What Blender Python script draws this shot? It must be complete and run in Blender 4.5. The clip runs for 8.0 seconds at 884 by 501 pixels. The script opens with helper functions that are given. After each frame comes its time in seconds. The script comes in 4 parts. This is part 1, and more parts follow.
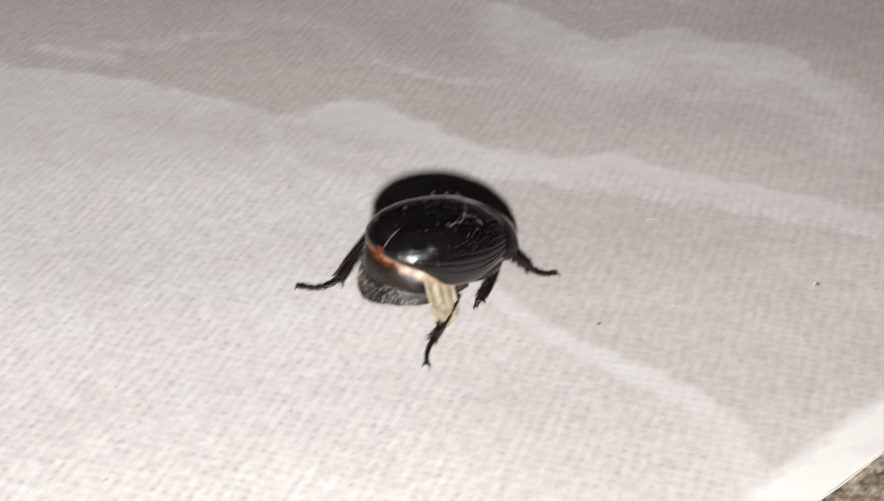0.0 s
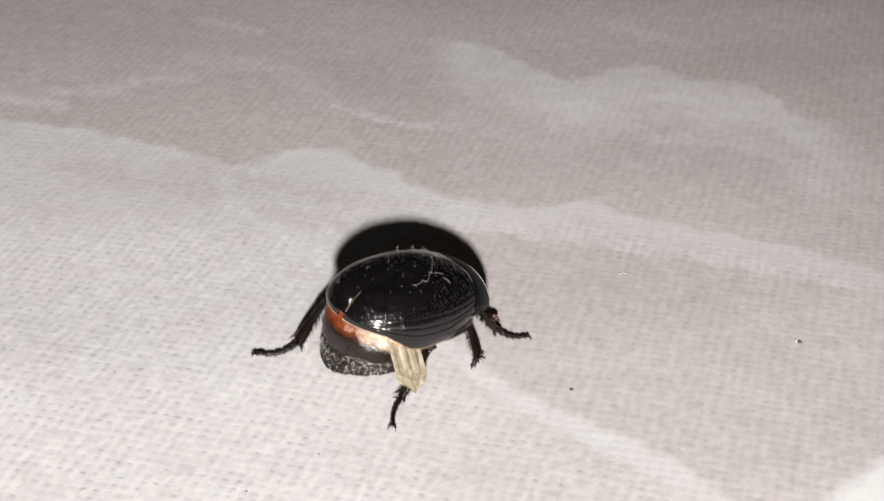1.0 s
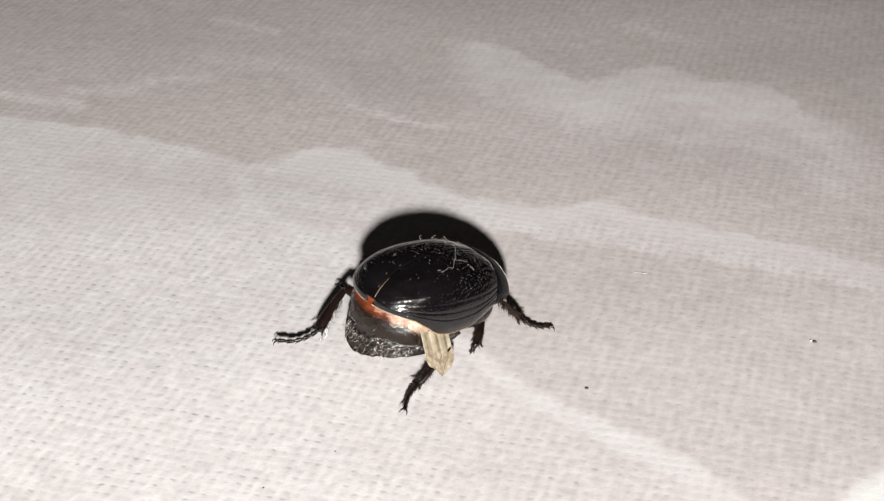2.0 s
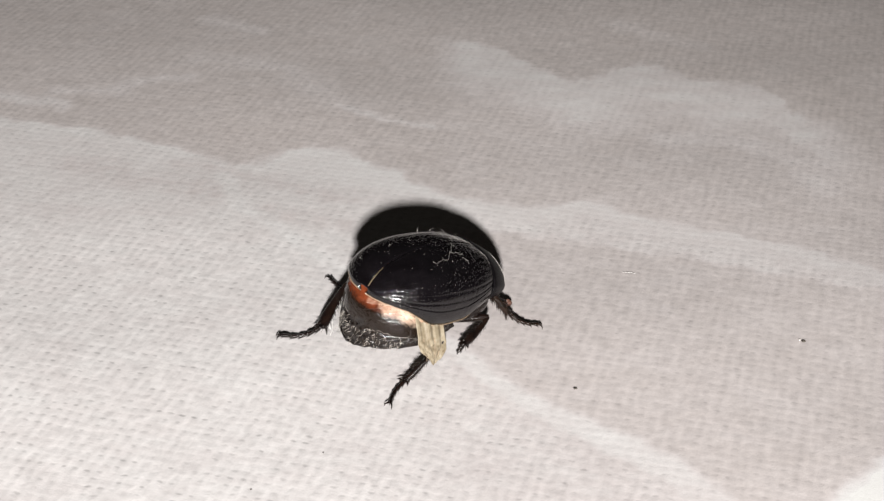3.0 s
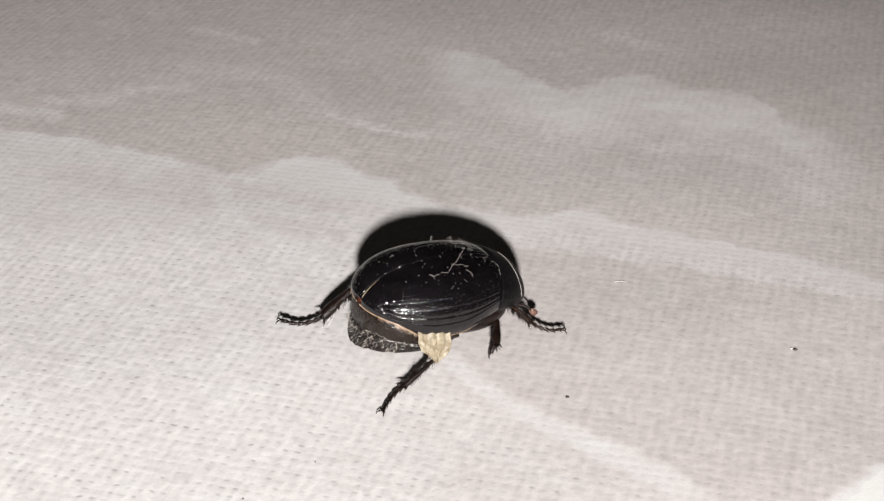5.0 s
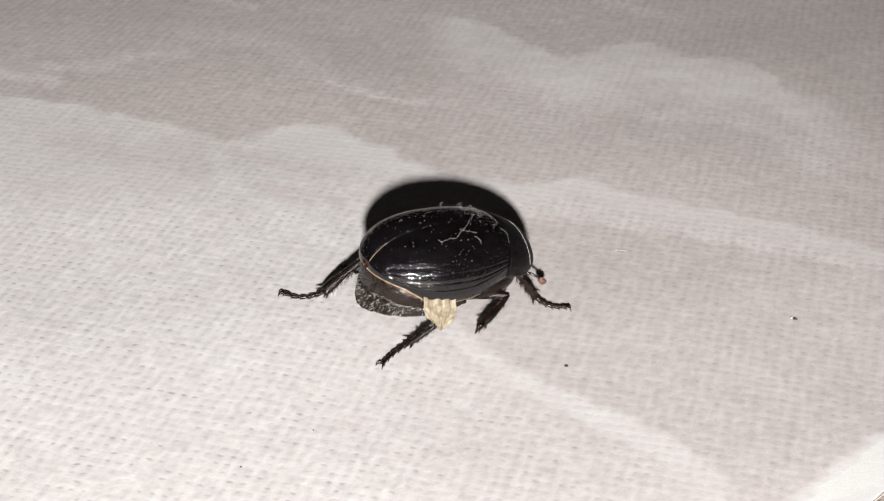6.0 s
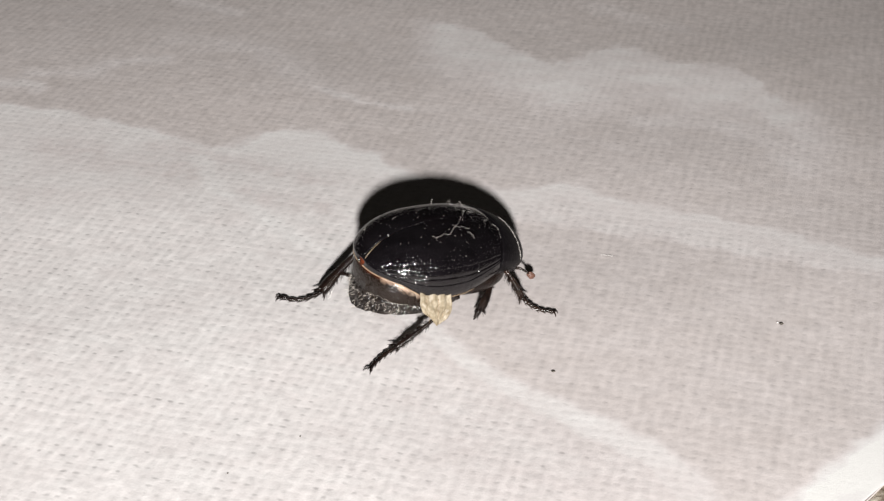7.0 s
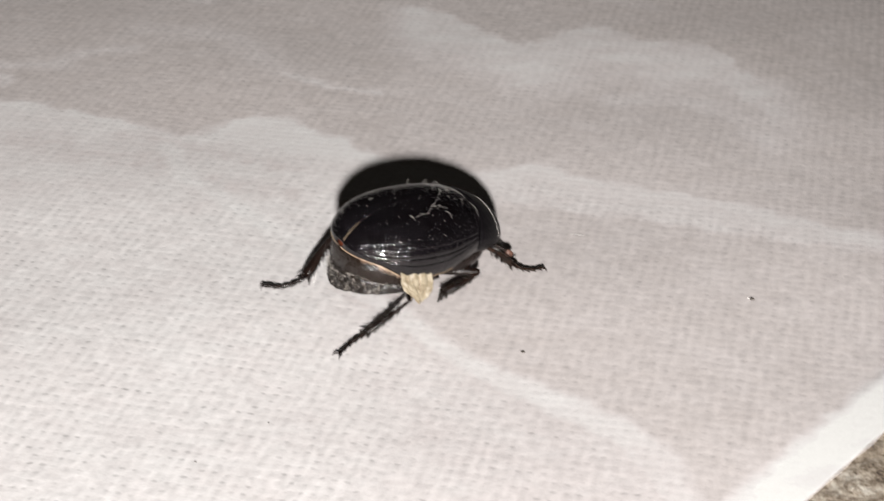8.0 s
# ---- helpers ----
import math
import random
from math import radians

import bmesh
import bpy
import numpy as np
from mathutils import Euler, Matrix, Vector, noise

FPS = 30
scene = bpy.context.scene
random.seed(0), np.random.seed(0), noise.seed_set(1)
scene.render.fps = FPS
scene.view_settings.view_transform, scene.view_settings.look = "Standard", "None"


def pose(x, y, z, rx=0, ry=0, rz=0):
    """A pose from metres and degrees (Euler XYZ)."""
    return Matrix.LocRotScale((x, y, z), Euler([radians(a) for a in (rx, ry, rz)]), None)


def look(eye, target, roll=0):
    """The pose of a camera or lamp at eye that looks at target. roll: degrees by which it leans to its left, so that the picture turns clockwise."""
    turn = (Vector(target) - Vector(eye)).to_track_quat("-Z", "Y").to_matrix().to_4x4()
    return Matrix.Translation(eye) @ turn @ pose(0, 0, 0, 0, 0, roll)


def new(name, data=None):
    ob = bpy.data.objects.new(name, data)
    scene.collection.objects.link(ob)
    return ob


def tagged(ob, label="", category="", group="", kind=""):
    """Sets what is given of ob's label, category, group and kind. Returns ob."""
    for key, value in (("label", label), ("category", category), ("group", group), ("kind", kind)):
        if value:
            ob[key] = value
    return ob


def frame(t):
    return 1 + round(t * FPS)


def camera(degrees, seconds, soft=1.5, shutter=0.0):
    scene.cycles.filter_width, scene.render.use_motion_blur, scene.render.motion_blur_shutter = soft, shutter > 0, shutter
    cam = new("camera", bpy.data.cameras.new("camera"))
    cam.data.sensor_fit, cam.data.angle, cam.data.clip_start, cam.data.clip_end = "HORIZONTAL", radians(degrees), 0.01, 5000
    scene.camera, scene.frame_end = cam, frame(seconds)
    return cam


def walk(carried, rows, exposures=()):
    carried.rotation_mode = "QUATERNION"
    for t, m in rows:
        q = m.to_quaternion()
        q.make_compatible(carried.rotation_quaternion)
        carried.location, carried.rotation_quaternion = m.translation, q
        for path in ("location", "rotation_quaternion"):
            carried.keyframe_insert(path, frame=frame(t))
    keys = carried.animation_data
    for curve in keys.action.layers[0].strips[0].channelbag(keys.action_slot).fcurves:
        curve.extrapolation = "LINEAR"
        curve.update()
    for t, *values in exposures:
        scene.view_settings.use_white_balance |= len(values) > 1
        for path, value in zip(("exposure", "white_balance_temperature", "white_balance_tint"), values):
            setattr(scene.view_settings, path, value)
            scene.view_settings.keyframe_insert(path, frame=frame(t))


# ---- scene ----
MM = 0.001  # the plan below is in millimetres


def shot(x, y, z, down, right, lean):
    """A camera pose from millimetres, and degrees down, to the right and of roll."""
    return pose(x * MM, y * MM, z * MM, 90 - down, 0, -right) @ pose(0, 0, 0, 0, 0, lean)


cam = camera(30.0, 8.0, soft=1.35, shutter=0.4)
PATH = [
    (0, shot(0.11, -124.59, 62.98, 28.431, -1.584, 0.093)),
    (0.1, shot(0.18, -123.83, 62.92, 28.048, -1.044, 0.058)),
    (0.2, shot(0.25, -123.08, 62.86, 28.208, -1.099, 0.024)),
    (0.3, shot(0.31, -122.32, 62.80, 28.691, -1.349, -0.011)),
    (0.4, shot(0.38, -121.56, 62.74, 29.054, -1.486, -0.045)),
    (0.5, shot(0.44, -120.80, 62.68, 28.625, -1.398, -0.080)),
    (0.6, shot(0.38, -120.11, 62.69, 28.449, -0.770, -0.079)),
    (0.7, shot(0.31, -119.42, 62.70, 28.476, -0.297, -0.077)),
    (0.8, shot(0.25, -118.73, 62.72, 28.276, 0.066, -0.076)),
    (0.9, shot(0.18, -118.04, 62.73, 28.211, 0.016, -0.074)),
    (1, shot(0.11, -117.35, 62.74, 27.822, -0.206, -0.073)),
    (1.1, shot(0.06, -117.49, 62.77, 27.450, -0.253, -0.092)),
    (1.2, shot(0.00, -117.64, 62.81, 27.098, -0.358, -0.110)),
    (1.3, shot(-0.06, -117.78, 62.84, 26.936, -0.351, -0.129)),
    (1.4, shot(-0.11, -117.92, 62.87, 26.930, -0.369, -0.148)),
    (1.5, shot(-0.17, -118.07, 62.90, 27.080, -0.467, -0.167)),
    (1.6, shot(-0.16, -118.03, 62.89, 27.405, -0.625, -0.159)),
    (1.7, shot(-0.15, -117.99, 62.87, 27.669, -0.769, -0.152)),
    (2.8, shot(-0.08, -117.58, 62.73, 27.840, -0.273, -0.071)),
    (2.9, shot(-0.07, -117.54, 62.72, 27.786, -0.252, -0.064)),
    (3, shot(-0.07, -117.50, 62.70, 27.813, -0.263, -0.057)),
    (3.2, shot(-0.00, -117.65, 62.74, 27.354, -0.177, -0.070)),
    (3.5, shot(0.09, -117.86, 62.78, 27.279, -0.221, -0.090)),
    (3.7, shot(0.02, -117.89, 62.83, 27.293, -0.227, -0.069)),
    (4, shot(-0.08, -117.93, 62.91, 27.284, -0.123, -0.037)),
    (4.2, shot(-0.07, -117.87, 62.85, 27.268, -0.202, -0.032)),
    (5.3, shot(-0.01, -117.50, 62.50, 27.699, 0.080, -0.005)),
    (5.5, shot(0.00, -117.43, 62.44, 28.000, 0.000, 0.000)),
    (5.7, shot(0.01, -117.30, 62.43, 28.392, -0.023, 0.062)),
    (6, shot(0.02, -117.11, 62.42, 28.571, 0.043, 0.156)),
    (6.2, shot(-0.04, -117.06, 62.37, 28.493, 0.097, 0.158)),
    (6.5, shot(-0.12, -116.98, 62.31, 28.660, 0.123, 0.162)),
    (6.7, shot(-0.08, -117.02, 62.37, 28.657, 0.211, 0.217)),
    (6.8, shot(-0.06, -117.04, 62.40, 28.625, 0.265, 0.244)),
    (6.9, shot(-0.05, -117.07, 62.43, 28.513, 0.378, 0.272)),
    (7, shot(-0.03, -117.09, 62.46, 28.402, 0.599, 0.299)),
    (7.1, shot(0.15, -117.18, 62.49, 28.583, 0.715, 0.164)),
    (7.2, shot(0.33, -117.28, 62.52, 28.954, 0.638, 0.030)),
    (7.3, shot(0.51, -117.38, 62.55, 28.255, 0.498, -0.105)),
    (7.4, shot(0.69, -117.47, 62.58, 27.670, 0.500, -0.240)),
    (7.5, shot(0.87, -117.57, 62.61, 27.596, 0.531, -0.375)),
    (7.6, shot(1.04, -117.40, 62.44, 27.799, 0.322, -0.471)),
    (7.7, shot(1.21, -117.23, 62.28, 28.162, 0.188, -0.567)),
    (7.8, shot(1.38, -117.07, 62.11, 28.209, 0.220, -0.662)),
    (8, shot(1.72, -116.73, 61.78, 28.819, 0.927, -0.853)),
]
walk(cam, PATH, exposures=[(0, -0.08), (0.5, -0.15), (1.0, -0.04), (1.5, 0.12), (1.7, 0.10), (2.8, -0.02), (3.5, 0.0), (5.5, 0.01), (8.0, 0.0)])

# ---- light: one small lamp just under the lens, in the dark ----
world = bpy.data.worlds.new("night")
scene.world = world
world.use_nodes = True
world.node_tree.nodes["Background"].inputs[0].default_value = (1.0, 0.92, 0.8, 1)
world.node_tree.nodes["Background"].inputs[1].default_value = 0.012

led = new("torch_lamp", bpy.data.lights.new("torch_lamp", "SPOT"))
led.data.energy = 8.6
led.data.color = (1.0, 0.970, 0.938)
led.data.shadow_soft_size = 0.005
led.data.spot_size = radians(50)
led.data.spot_blend = 1.0
led.matrix_world = look((0.002, -0.262, 0.099), (-0.015, -0.014, 0))


# ---- materials ----
def material(name):
    m = bpy.data.materials.new(name)
    m.use_nodes = True
    nodes = m.node_tree.nodes
    return m, nodes, m.node_tree.links, nodes["Principled BSDF"]


def noise_node(nodes, links, coord, size, detail=4.0, rough=0.6):
    """Noise whose grain is about size millimetres."""
    n = nodes.new("ShaderNodeTexNoise")
    n.inputs["Scale"].default_value = 1.0 / (size * MM)
    n.inputs["Detail"].default_value = detail
    n.inputs["Roughness"].default_value = rough
    links.new(coord, n.inputs["Vector"])
    return n


def ramp_node(nodes, links, value, stops):
    r = nodes.new("ShaderNodeValToRGB")
    el = r.color_ramp.elements
    while len(el) < len(stops):
        el.new(0.5)
    for e, (p, c) in zip(el, stops):
        e.position, e.color = p, (*c, 1)
    links.new(value, r.inputs[0])
    return r


def bump_node(nodes, links, height, out, strength, depth):
    b = nodes.new("ShaderNodeBump")
    b.inputs["Strength"].default_value = strength
    b.inputs["Distance"].default_value = depth * MM
    links.new(height, b.inputs["Height"])
    links.new(b.outputs[0], out.inputs["Normal"])
    return b


def plain(name, lo, hi, size, rough, bump=0.0, depth=0.02, coat=0.0, spec=0.5, metal=0.0):
    """A surface that varies between two colours, with a fine relief."""
    m, nodes, links, out = material(name)
    co = nodes.new("ShaderNodeTexCoord").outputs["Object"]
    n = noise_node(nodes, links, co, size)
    r = ramp_node(nodes, links, n.outputs["Fac"], [(0.3, lo), (0.72, hi)])
    links.new(r.outputs[0], out.inputs["Base Color"])
    out.inputs["Roughness"].default_value = rough
    out.inputs["Coat Weight"].default_value = coat
    out.inputs["Coat Roughness"].default_value = 0.12
    out.inputs["Specular IOR Level"].default_value = spec
    out.inputs["Metallic"].default_value = metal
    if bump:
        fine = noise_node(nodes, links, co, size * 0.3, 5)
        bump_node(nodes, links, fine.outputs["Fac"], out, bump, depth)
    return m


def math_node(nodes, links, op, *values):
    n = nodes.new("ShaderNodeMath")
    n.operation = op
    for socket, v in zip(n.inputs, values):
        if isinstance(v, (int, float)):
            socket.default_value = v
        else:
            links.new(v, socket)
    return n.outputs[0]


def cloth_material():
    """Printed plain weave: the print's colour, shade painted into gaps where threads cross, painted relief, uneven
    threads.
    """
    m, nodes, links, out = material("printed_cloth")

    def calc(op, *values):
        return math_node(nodes, links, op, *values)

    def stretched(coord, scale, detail):
        mul = nodes.new("ShaderNodeVectorMath")
        mul.operation = "MULTIPLY"
        mul.inputs[1].default_value = scale
        links.new(coord, mul.inputs[0])
        n = nodes.new("ShaderNodeTexNoise")
        n.inputs["Scale"].default_value = 1.0
        n.inputs["Detail"].default_value = detail
        n.inputs["Roughness"].default_value = 0.6
        links.new(mul.outputs[0], n.inputs["Vector"])
        return n.outputs["Fac"]

    co = nodes.new("ShaderNodeTexCoord").outputs["Object"]
    at = nodes.new("ShaderNodeAttribute")
    at.attribute_name = "print"
    thread = nodes.new("ShaderNodeAttribute")
    thread.attribute_name = "threads"
    sep = nodes.new("ShaderNodeSeparateXYZ")
    links.new(thread.outputs["Vector"], sep.inputs[0])
    s_at, r_at, open_weave = sep.outputs
    # colour of the print and its painted falloff, mottled
    big = noise_node(nodes, links, co, 6.0, 5, 0.65)
    mid = stretched(co, (230.0, 420.0, 300.0), 5)
    fine = noise_node(nodes, links, co, 0.4, 3, 0.6)
    tone = calc("MULTIPLY_ADD", big.outputs["Fac"], 0.30, at.outputs["Fac"])
    tone = calc("MULTIPLY_ADD", mid, 0.22, tone)
    tone = calc("MULTIPLY_ADD", fine.outputs["Fac"], 0.06, tone)
    r = ramp_node(nodes, links, tone,
                  [(0.0, (0.34, 0.308, 0.29)), (0.26, (0.488, 0.443, 0.429)), (0.62, (0.588, 0.547, 0.542)), (0.98, (0.70, 0.689, 0.685)), (1.0, (0.735, 0.733, 0.72))])
    # painted shade of small gaps: one at each crossing of threads, longer along the weft, some closed
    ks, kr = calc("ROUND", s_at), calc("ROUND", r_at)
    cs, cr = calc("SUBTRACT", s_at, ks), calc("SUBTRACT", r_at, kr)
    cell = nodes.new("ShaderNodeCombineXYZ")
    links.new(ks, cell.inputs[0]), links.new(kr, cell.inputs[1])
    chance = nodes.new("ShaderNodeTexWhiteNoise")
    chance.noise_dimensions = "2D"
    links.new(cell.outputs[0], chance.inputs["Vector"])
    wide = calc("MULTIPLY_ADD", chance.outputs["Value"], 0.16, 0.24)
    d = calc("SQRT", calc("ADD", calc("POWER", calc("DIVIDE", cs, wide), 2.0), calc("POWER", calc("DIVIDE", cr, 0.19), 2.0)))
    gap_mask = nodes.new("ShaderNodeMapRange")
    gap_mask.interpolation_type = "SMOOTHSTEP"
    links.new(d, gap_mask.inputs["Value"])
    gap_mask.inputs["From Min"].default_value, gap_mask.inputs["From Max"].default_value = 1.15, 0.25
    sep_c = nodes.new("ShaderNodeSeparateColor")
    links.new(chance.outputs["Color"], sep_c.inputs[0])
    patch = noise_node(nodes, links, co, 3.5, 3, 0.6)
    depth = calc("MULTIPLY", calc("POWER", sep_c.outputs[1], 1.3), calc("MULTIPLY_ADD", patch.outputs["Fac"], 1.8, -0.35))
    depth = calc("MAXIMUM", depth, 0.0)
    gap_shade = calc("MULTIPLY", gap_mask.outputs[0], calc("MULTIPLY", depth, calc("MULTIPLY_ADD", at.outputs["Fac"], 0.5, 0.22)))
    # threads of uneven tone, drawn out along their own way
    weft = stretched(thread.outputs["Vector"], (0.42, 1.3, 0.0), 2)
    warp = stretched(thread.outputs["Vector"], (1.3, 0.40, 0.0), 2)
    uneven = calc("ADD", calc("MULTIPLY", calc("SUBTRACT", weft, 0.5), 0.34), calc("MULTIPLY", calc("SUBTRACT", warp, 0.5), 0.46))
    # thread relief painted as tone: crossings alternately lighter and darker, shade between warp threads
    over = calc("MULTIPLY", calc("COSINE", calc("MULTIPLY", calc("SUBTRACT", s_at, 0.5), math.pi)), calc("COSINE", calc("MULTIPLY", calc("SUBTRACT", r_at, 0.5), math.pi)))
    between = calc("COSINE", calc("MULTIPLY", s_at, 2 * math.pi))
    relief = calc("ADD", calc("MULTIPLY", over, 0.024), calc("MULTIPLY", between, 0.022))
    dark = calc("MULTIPLY", calc("ADD", calc("ADD", gap_shade, uneven), relief), open_weave)
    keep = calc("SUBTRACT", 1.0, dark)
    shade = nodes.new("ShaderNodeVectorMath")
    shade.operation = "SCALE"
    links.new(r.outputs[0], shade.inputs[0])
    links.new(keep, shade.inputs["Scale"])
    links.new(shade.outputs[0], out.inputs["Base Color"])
    out.inputs["Roughness"].default_value = 0.88
    out.inputs["Specular IOR Level"].default_value = 0.25
    out.inputs["Sheen Weight"].default_value = 0.05
    tiny = noise_node(nodes, links, co, 0.16, 4, 0.7)
    bump_node(nodes, links, tiny.outputs["Fac"], out, 0.35, 0.06)
    return m


def stone_material():
    m, nodes, links, out = material("rough_stone")
    co = nodes.new("ShaderNodeTexCoord").outputs["Object"]
    n = noise_node(nodes, links, co, 1.0, 9, 0.78)
    r = ramp_node(nodes, links, n.outputs["Fac"],
                  [(0.38, (0.08, 0.052, 0.036)), (0.45, (0.32, 0.245, 0.175)), (0.52, (0.60, 0.50, 0.39)), (0.60, (0.86, 0.79, 0.69))])
    links.new(r.outputs[0], out.inputs["Base Color"])
    out.inputs["Roughness"].default_value = 0.85
    fine = noise_node(nodes, links, co, 0.4, 7, 0.75)
    bump_node(nodes, links, fine.outputs["Fac"], out, 1.0, 1.2)
    return m


def shell_material(name, dull, gloss):
    """Black chitin: glossy, with fine punctures and a dusty haze."""
    m, nodes, links, out = material(name)
    co = nodes.new("ShaderNodeTexCoord").outputs["Object"]
    n = noise_node(nodes, links, co, 1.2, 5)
    r = ramp_node(nodes, links, n.outputs["Fac"], [(0.35, (0.0025, 0.002, 0.0025)), (0.75, (0.006, 0.005, 0.006))])
    links.new(r.outputs[0], out.inputs["Base Color"])
    rr = ramp_node(nodes, links, n.outputs["Fac"], [(0.3, (0.08 + dull,) * 3), (0.8, (0.16 + dull,) * 3)])
    links.new(rr.outputs[0], out.inputs["Roughness"])
    v = nodes.new("ShaderNodeTexVoronoi")
    v.inputs["Scale"].default_value = 1.0 / (0.20 * MM)
    links.new(co, v.inputs["Vector"])
    vr = ramp_node(nodes, links, v.outputs["Distance"], [(0.0, (0, 0, 0)), (0.38, (1, 1, 1))])
    bump_node(nodes, links, vr.outputs[0], out, 0.6, 0.05)
    out.inputs["Specular IOR Level"].default_value = gloss
    return m


def wrinkled_material():
    """Dark chitin in rough, uneven folds."""
    m, nodes, links, out = material("dark_wrinkled_chitin")
    co = nodes.new("ShaderNodeTexCoord").outputs["Object"]
    n = noise_node(nodes, links, co, 0.4, 7, 0.78)
    r = ramp_node(nodes, links, n.outputs["Fac"], [(0.42, (0.003, 0.002, 0.002)), (0.55, (0.014, 0.010, 0.008)), (0.66, (0.03, 0.022, 0.017)), (0.78, (0.07, 0.055, 0.045))])
    links.new(r.outputs[0], out.inputs["Base Color"])
    out.inputs["Roughness"].default_value = 0.17
    v = nodes.new("ShaderNodeTexVoronoi")
    v.feature = "DISTANCE_TO_EDGE"
    v.inputs["Scale"].default_value = 1.0 / (0.42 * MM)
    warp = nodes.new("ShaderNodeVectorMath")
    warp.operation = "MULTIPLY"
    warp.inputs[1].default_value = (1.0, 0.7, 1.6)
    links.new(co, warp.inputs[0])
    links.new(warp.outputs[0], v.inputs["Vector"])
    add = nodes.new("ShaderNodeMath")
    add.operation = "MULTIPLY_ADD"
    fine = noise_node(nodes, links, co, 0.45, 5, 0.7)
    links.new(fine.outputs["Fac"], add.inputs[0])
    add.inputs[1].default_value = 1.1
    links.new(v.outputs["Distance"], add.inputs[2])
    bump_node(nodes, links, add.outputs[0], out, 1.0, 0.065)
    return m


CREAM = ((0.34, 0.19, 0.12), (0.70, 0.57, 0.45))


def tergite_material():
    """Red-brown chitin, darker towards its hind edge, cream where the skin is stretched."""
    m = plain("red_brown_chitin", (0.045, 0.010, 0.004), (0.27, 0.062, 0.024), 1.0, 0.14, 1.0, 0.11)
    nodes, links = m.node_tree.nodes, m.node_tree.links
    out = nodes["Principled BSDF"]
    co = nodes.new("ShaderNodeTexCoord").outputs["Object"]
    sep = nodes.new("ShaderNodeSeparateXYZ")
    links.new(co, sep.inputs[0])
    span = nodes.new("ShaderNodeMapRange")
    span.inputs["From Min"].default_value, span.inputs["From Max"].default_value = 4.4 * MM, 5.0 * MM
    links.new(sep.outputs["Z"], span.inputs["Value"])

    def mixed(factor, a, b):
        mix = nodes.new("ShaderNodeMix")
        mix.data_type = "RGBA"
        links.new(factor, mix.inputs["Factor"])
        for socket, v in ((mix.inputs[6], a), (mix.inputs[7], b)):
            if isinstance(v, tuple):
                socket.default_value = (*v, 1)
            else:
                links.new(v, socket)
        return mix.outputs[2]

    red = out.inputs["Base Color"].links[0].from_socket
    brown = mixed(span.outputs[0], (0.009, 0.005, 0.003), red)
    skin = ramp_node(nodes, links, noise_node(nodes, links, co, 1.0).outputs["Fac"], [(0.3, CREAM[0]), (0.72, CREAM[1])])
    pale = nodes.new("ShaderNodeAttribute")
    pale.attribute_name = "pale"
    links.new(mixed(pale.outputs["Fac"], brown, skin.outputs[0]), out.inputs["Base Color"])
    return m


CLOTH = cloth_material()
STONE = stone_material()
SHELL = shell_material("black_chitin", 0.0, 0.65)
DULL_SHELL = shell_material("dull_black_chitin", 0.36, 0.12)
LIMB = plain("dark_leg_chitin", (0.003, 0.002, 0.002), (0.012, 0.006, 0.004), 0.4, 0.22, 0.8, 0.06, spec=0.3)
PALE_LIMB = plain("brown_leg_chitin", (0.004, 0.003, 0.002), (0.022, 0.010, 0.006), 0.4, 0.20, 0.8, 0.06, spec=0.4)
MARGIN = plain("tan_rim", (0.13, 0.085, 0.055), (0.40, 0.30, 0.20), 0.5, 0.4)
TERGITE = tergite_material()
MEMBRANE = plain("cream_membrane", *CREAM, 1.0, 0.15, 0.5, 0.05, coat=0.8)
BELLY = wrinkled_material()
HAIR = plain("pale_hair", (0.18, 0.16, 0.14), (0.58, 0.53, 0.48), 0.5, 0.5)
LINT = plain("grey_lint", (0.30, 0.28, 0.26), (0.72, 0.68, 0.65), 0.4, 0.8)
CLUB = plain("rust_brown_club", (0.07, 0.033, 0.022), (0.16, 0.08, 0.06), 0.3, 0.5)
CRUMB = plain("dark_crumb", (0.02, 0.017, 0.014), (0.09, 0.075, 0.06), 0.1, 0.6, 0.5)
FIBRE = plain("white_fibre", (0.7, 0.69, 0.66), (0.85, 0.84, 0.82), 0.5, 0.6)


def wing_material():
    m, nodes, links, out = material("amber_wing_film")
    co = nodes.new("ShaderNodeTexCoord").outputs["Object"]
    n = noise_node(nodes, links, co, 0.55, 6, 0.7)
    r = ramp_node(nodes, links, n.outputs["Fac"], [(0.32, (0.17, 0.13, 0.08)), (0.5, (0.30, 0.25, 0.175)), (0.7, (0.44, 0.39, 0.30))])
    links.new(r.outputs[0], out.inputs["Base Color"])
    out.inputs["Roughness"].default_value = 0.5
    out.inputs["Transmission Weight"].default_value = 0.0
    w = nodes.new("ShaderNodeTexWave")
    w.inputs["Scale"].default_value = 1.0 / (2.2 * MM)
    w.inputs["Distortion"].default_value = 3.0
    links.new(co, w.inputs["Vector"])
    bump_node(nodes, links, w.outputs["Fac"], out, 0.3, 0.05)
    tr = nodes.new("ShaderNodeBsdfTranslucent")
    tr.inputs[0].default_value = (0.5, 0.44, 0.33, 1)
    mix = nodes.new("ShaderNodeMixShader")
    mix.inputs[0].default_value = 0.3
    links.new(out.outputs[0], mix.inputs[1])
    links.new(tr.outputs[0], mix.inputs[2])
    links.new(mix.outputs[0], nodes["Material Output"].inputs["Surface"])
    return m


WING = wing_material()


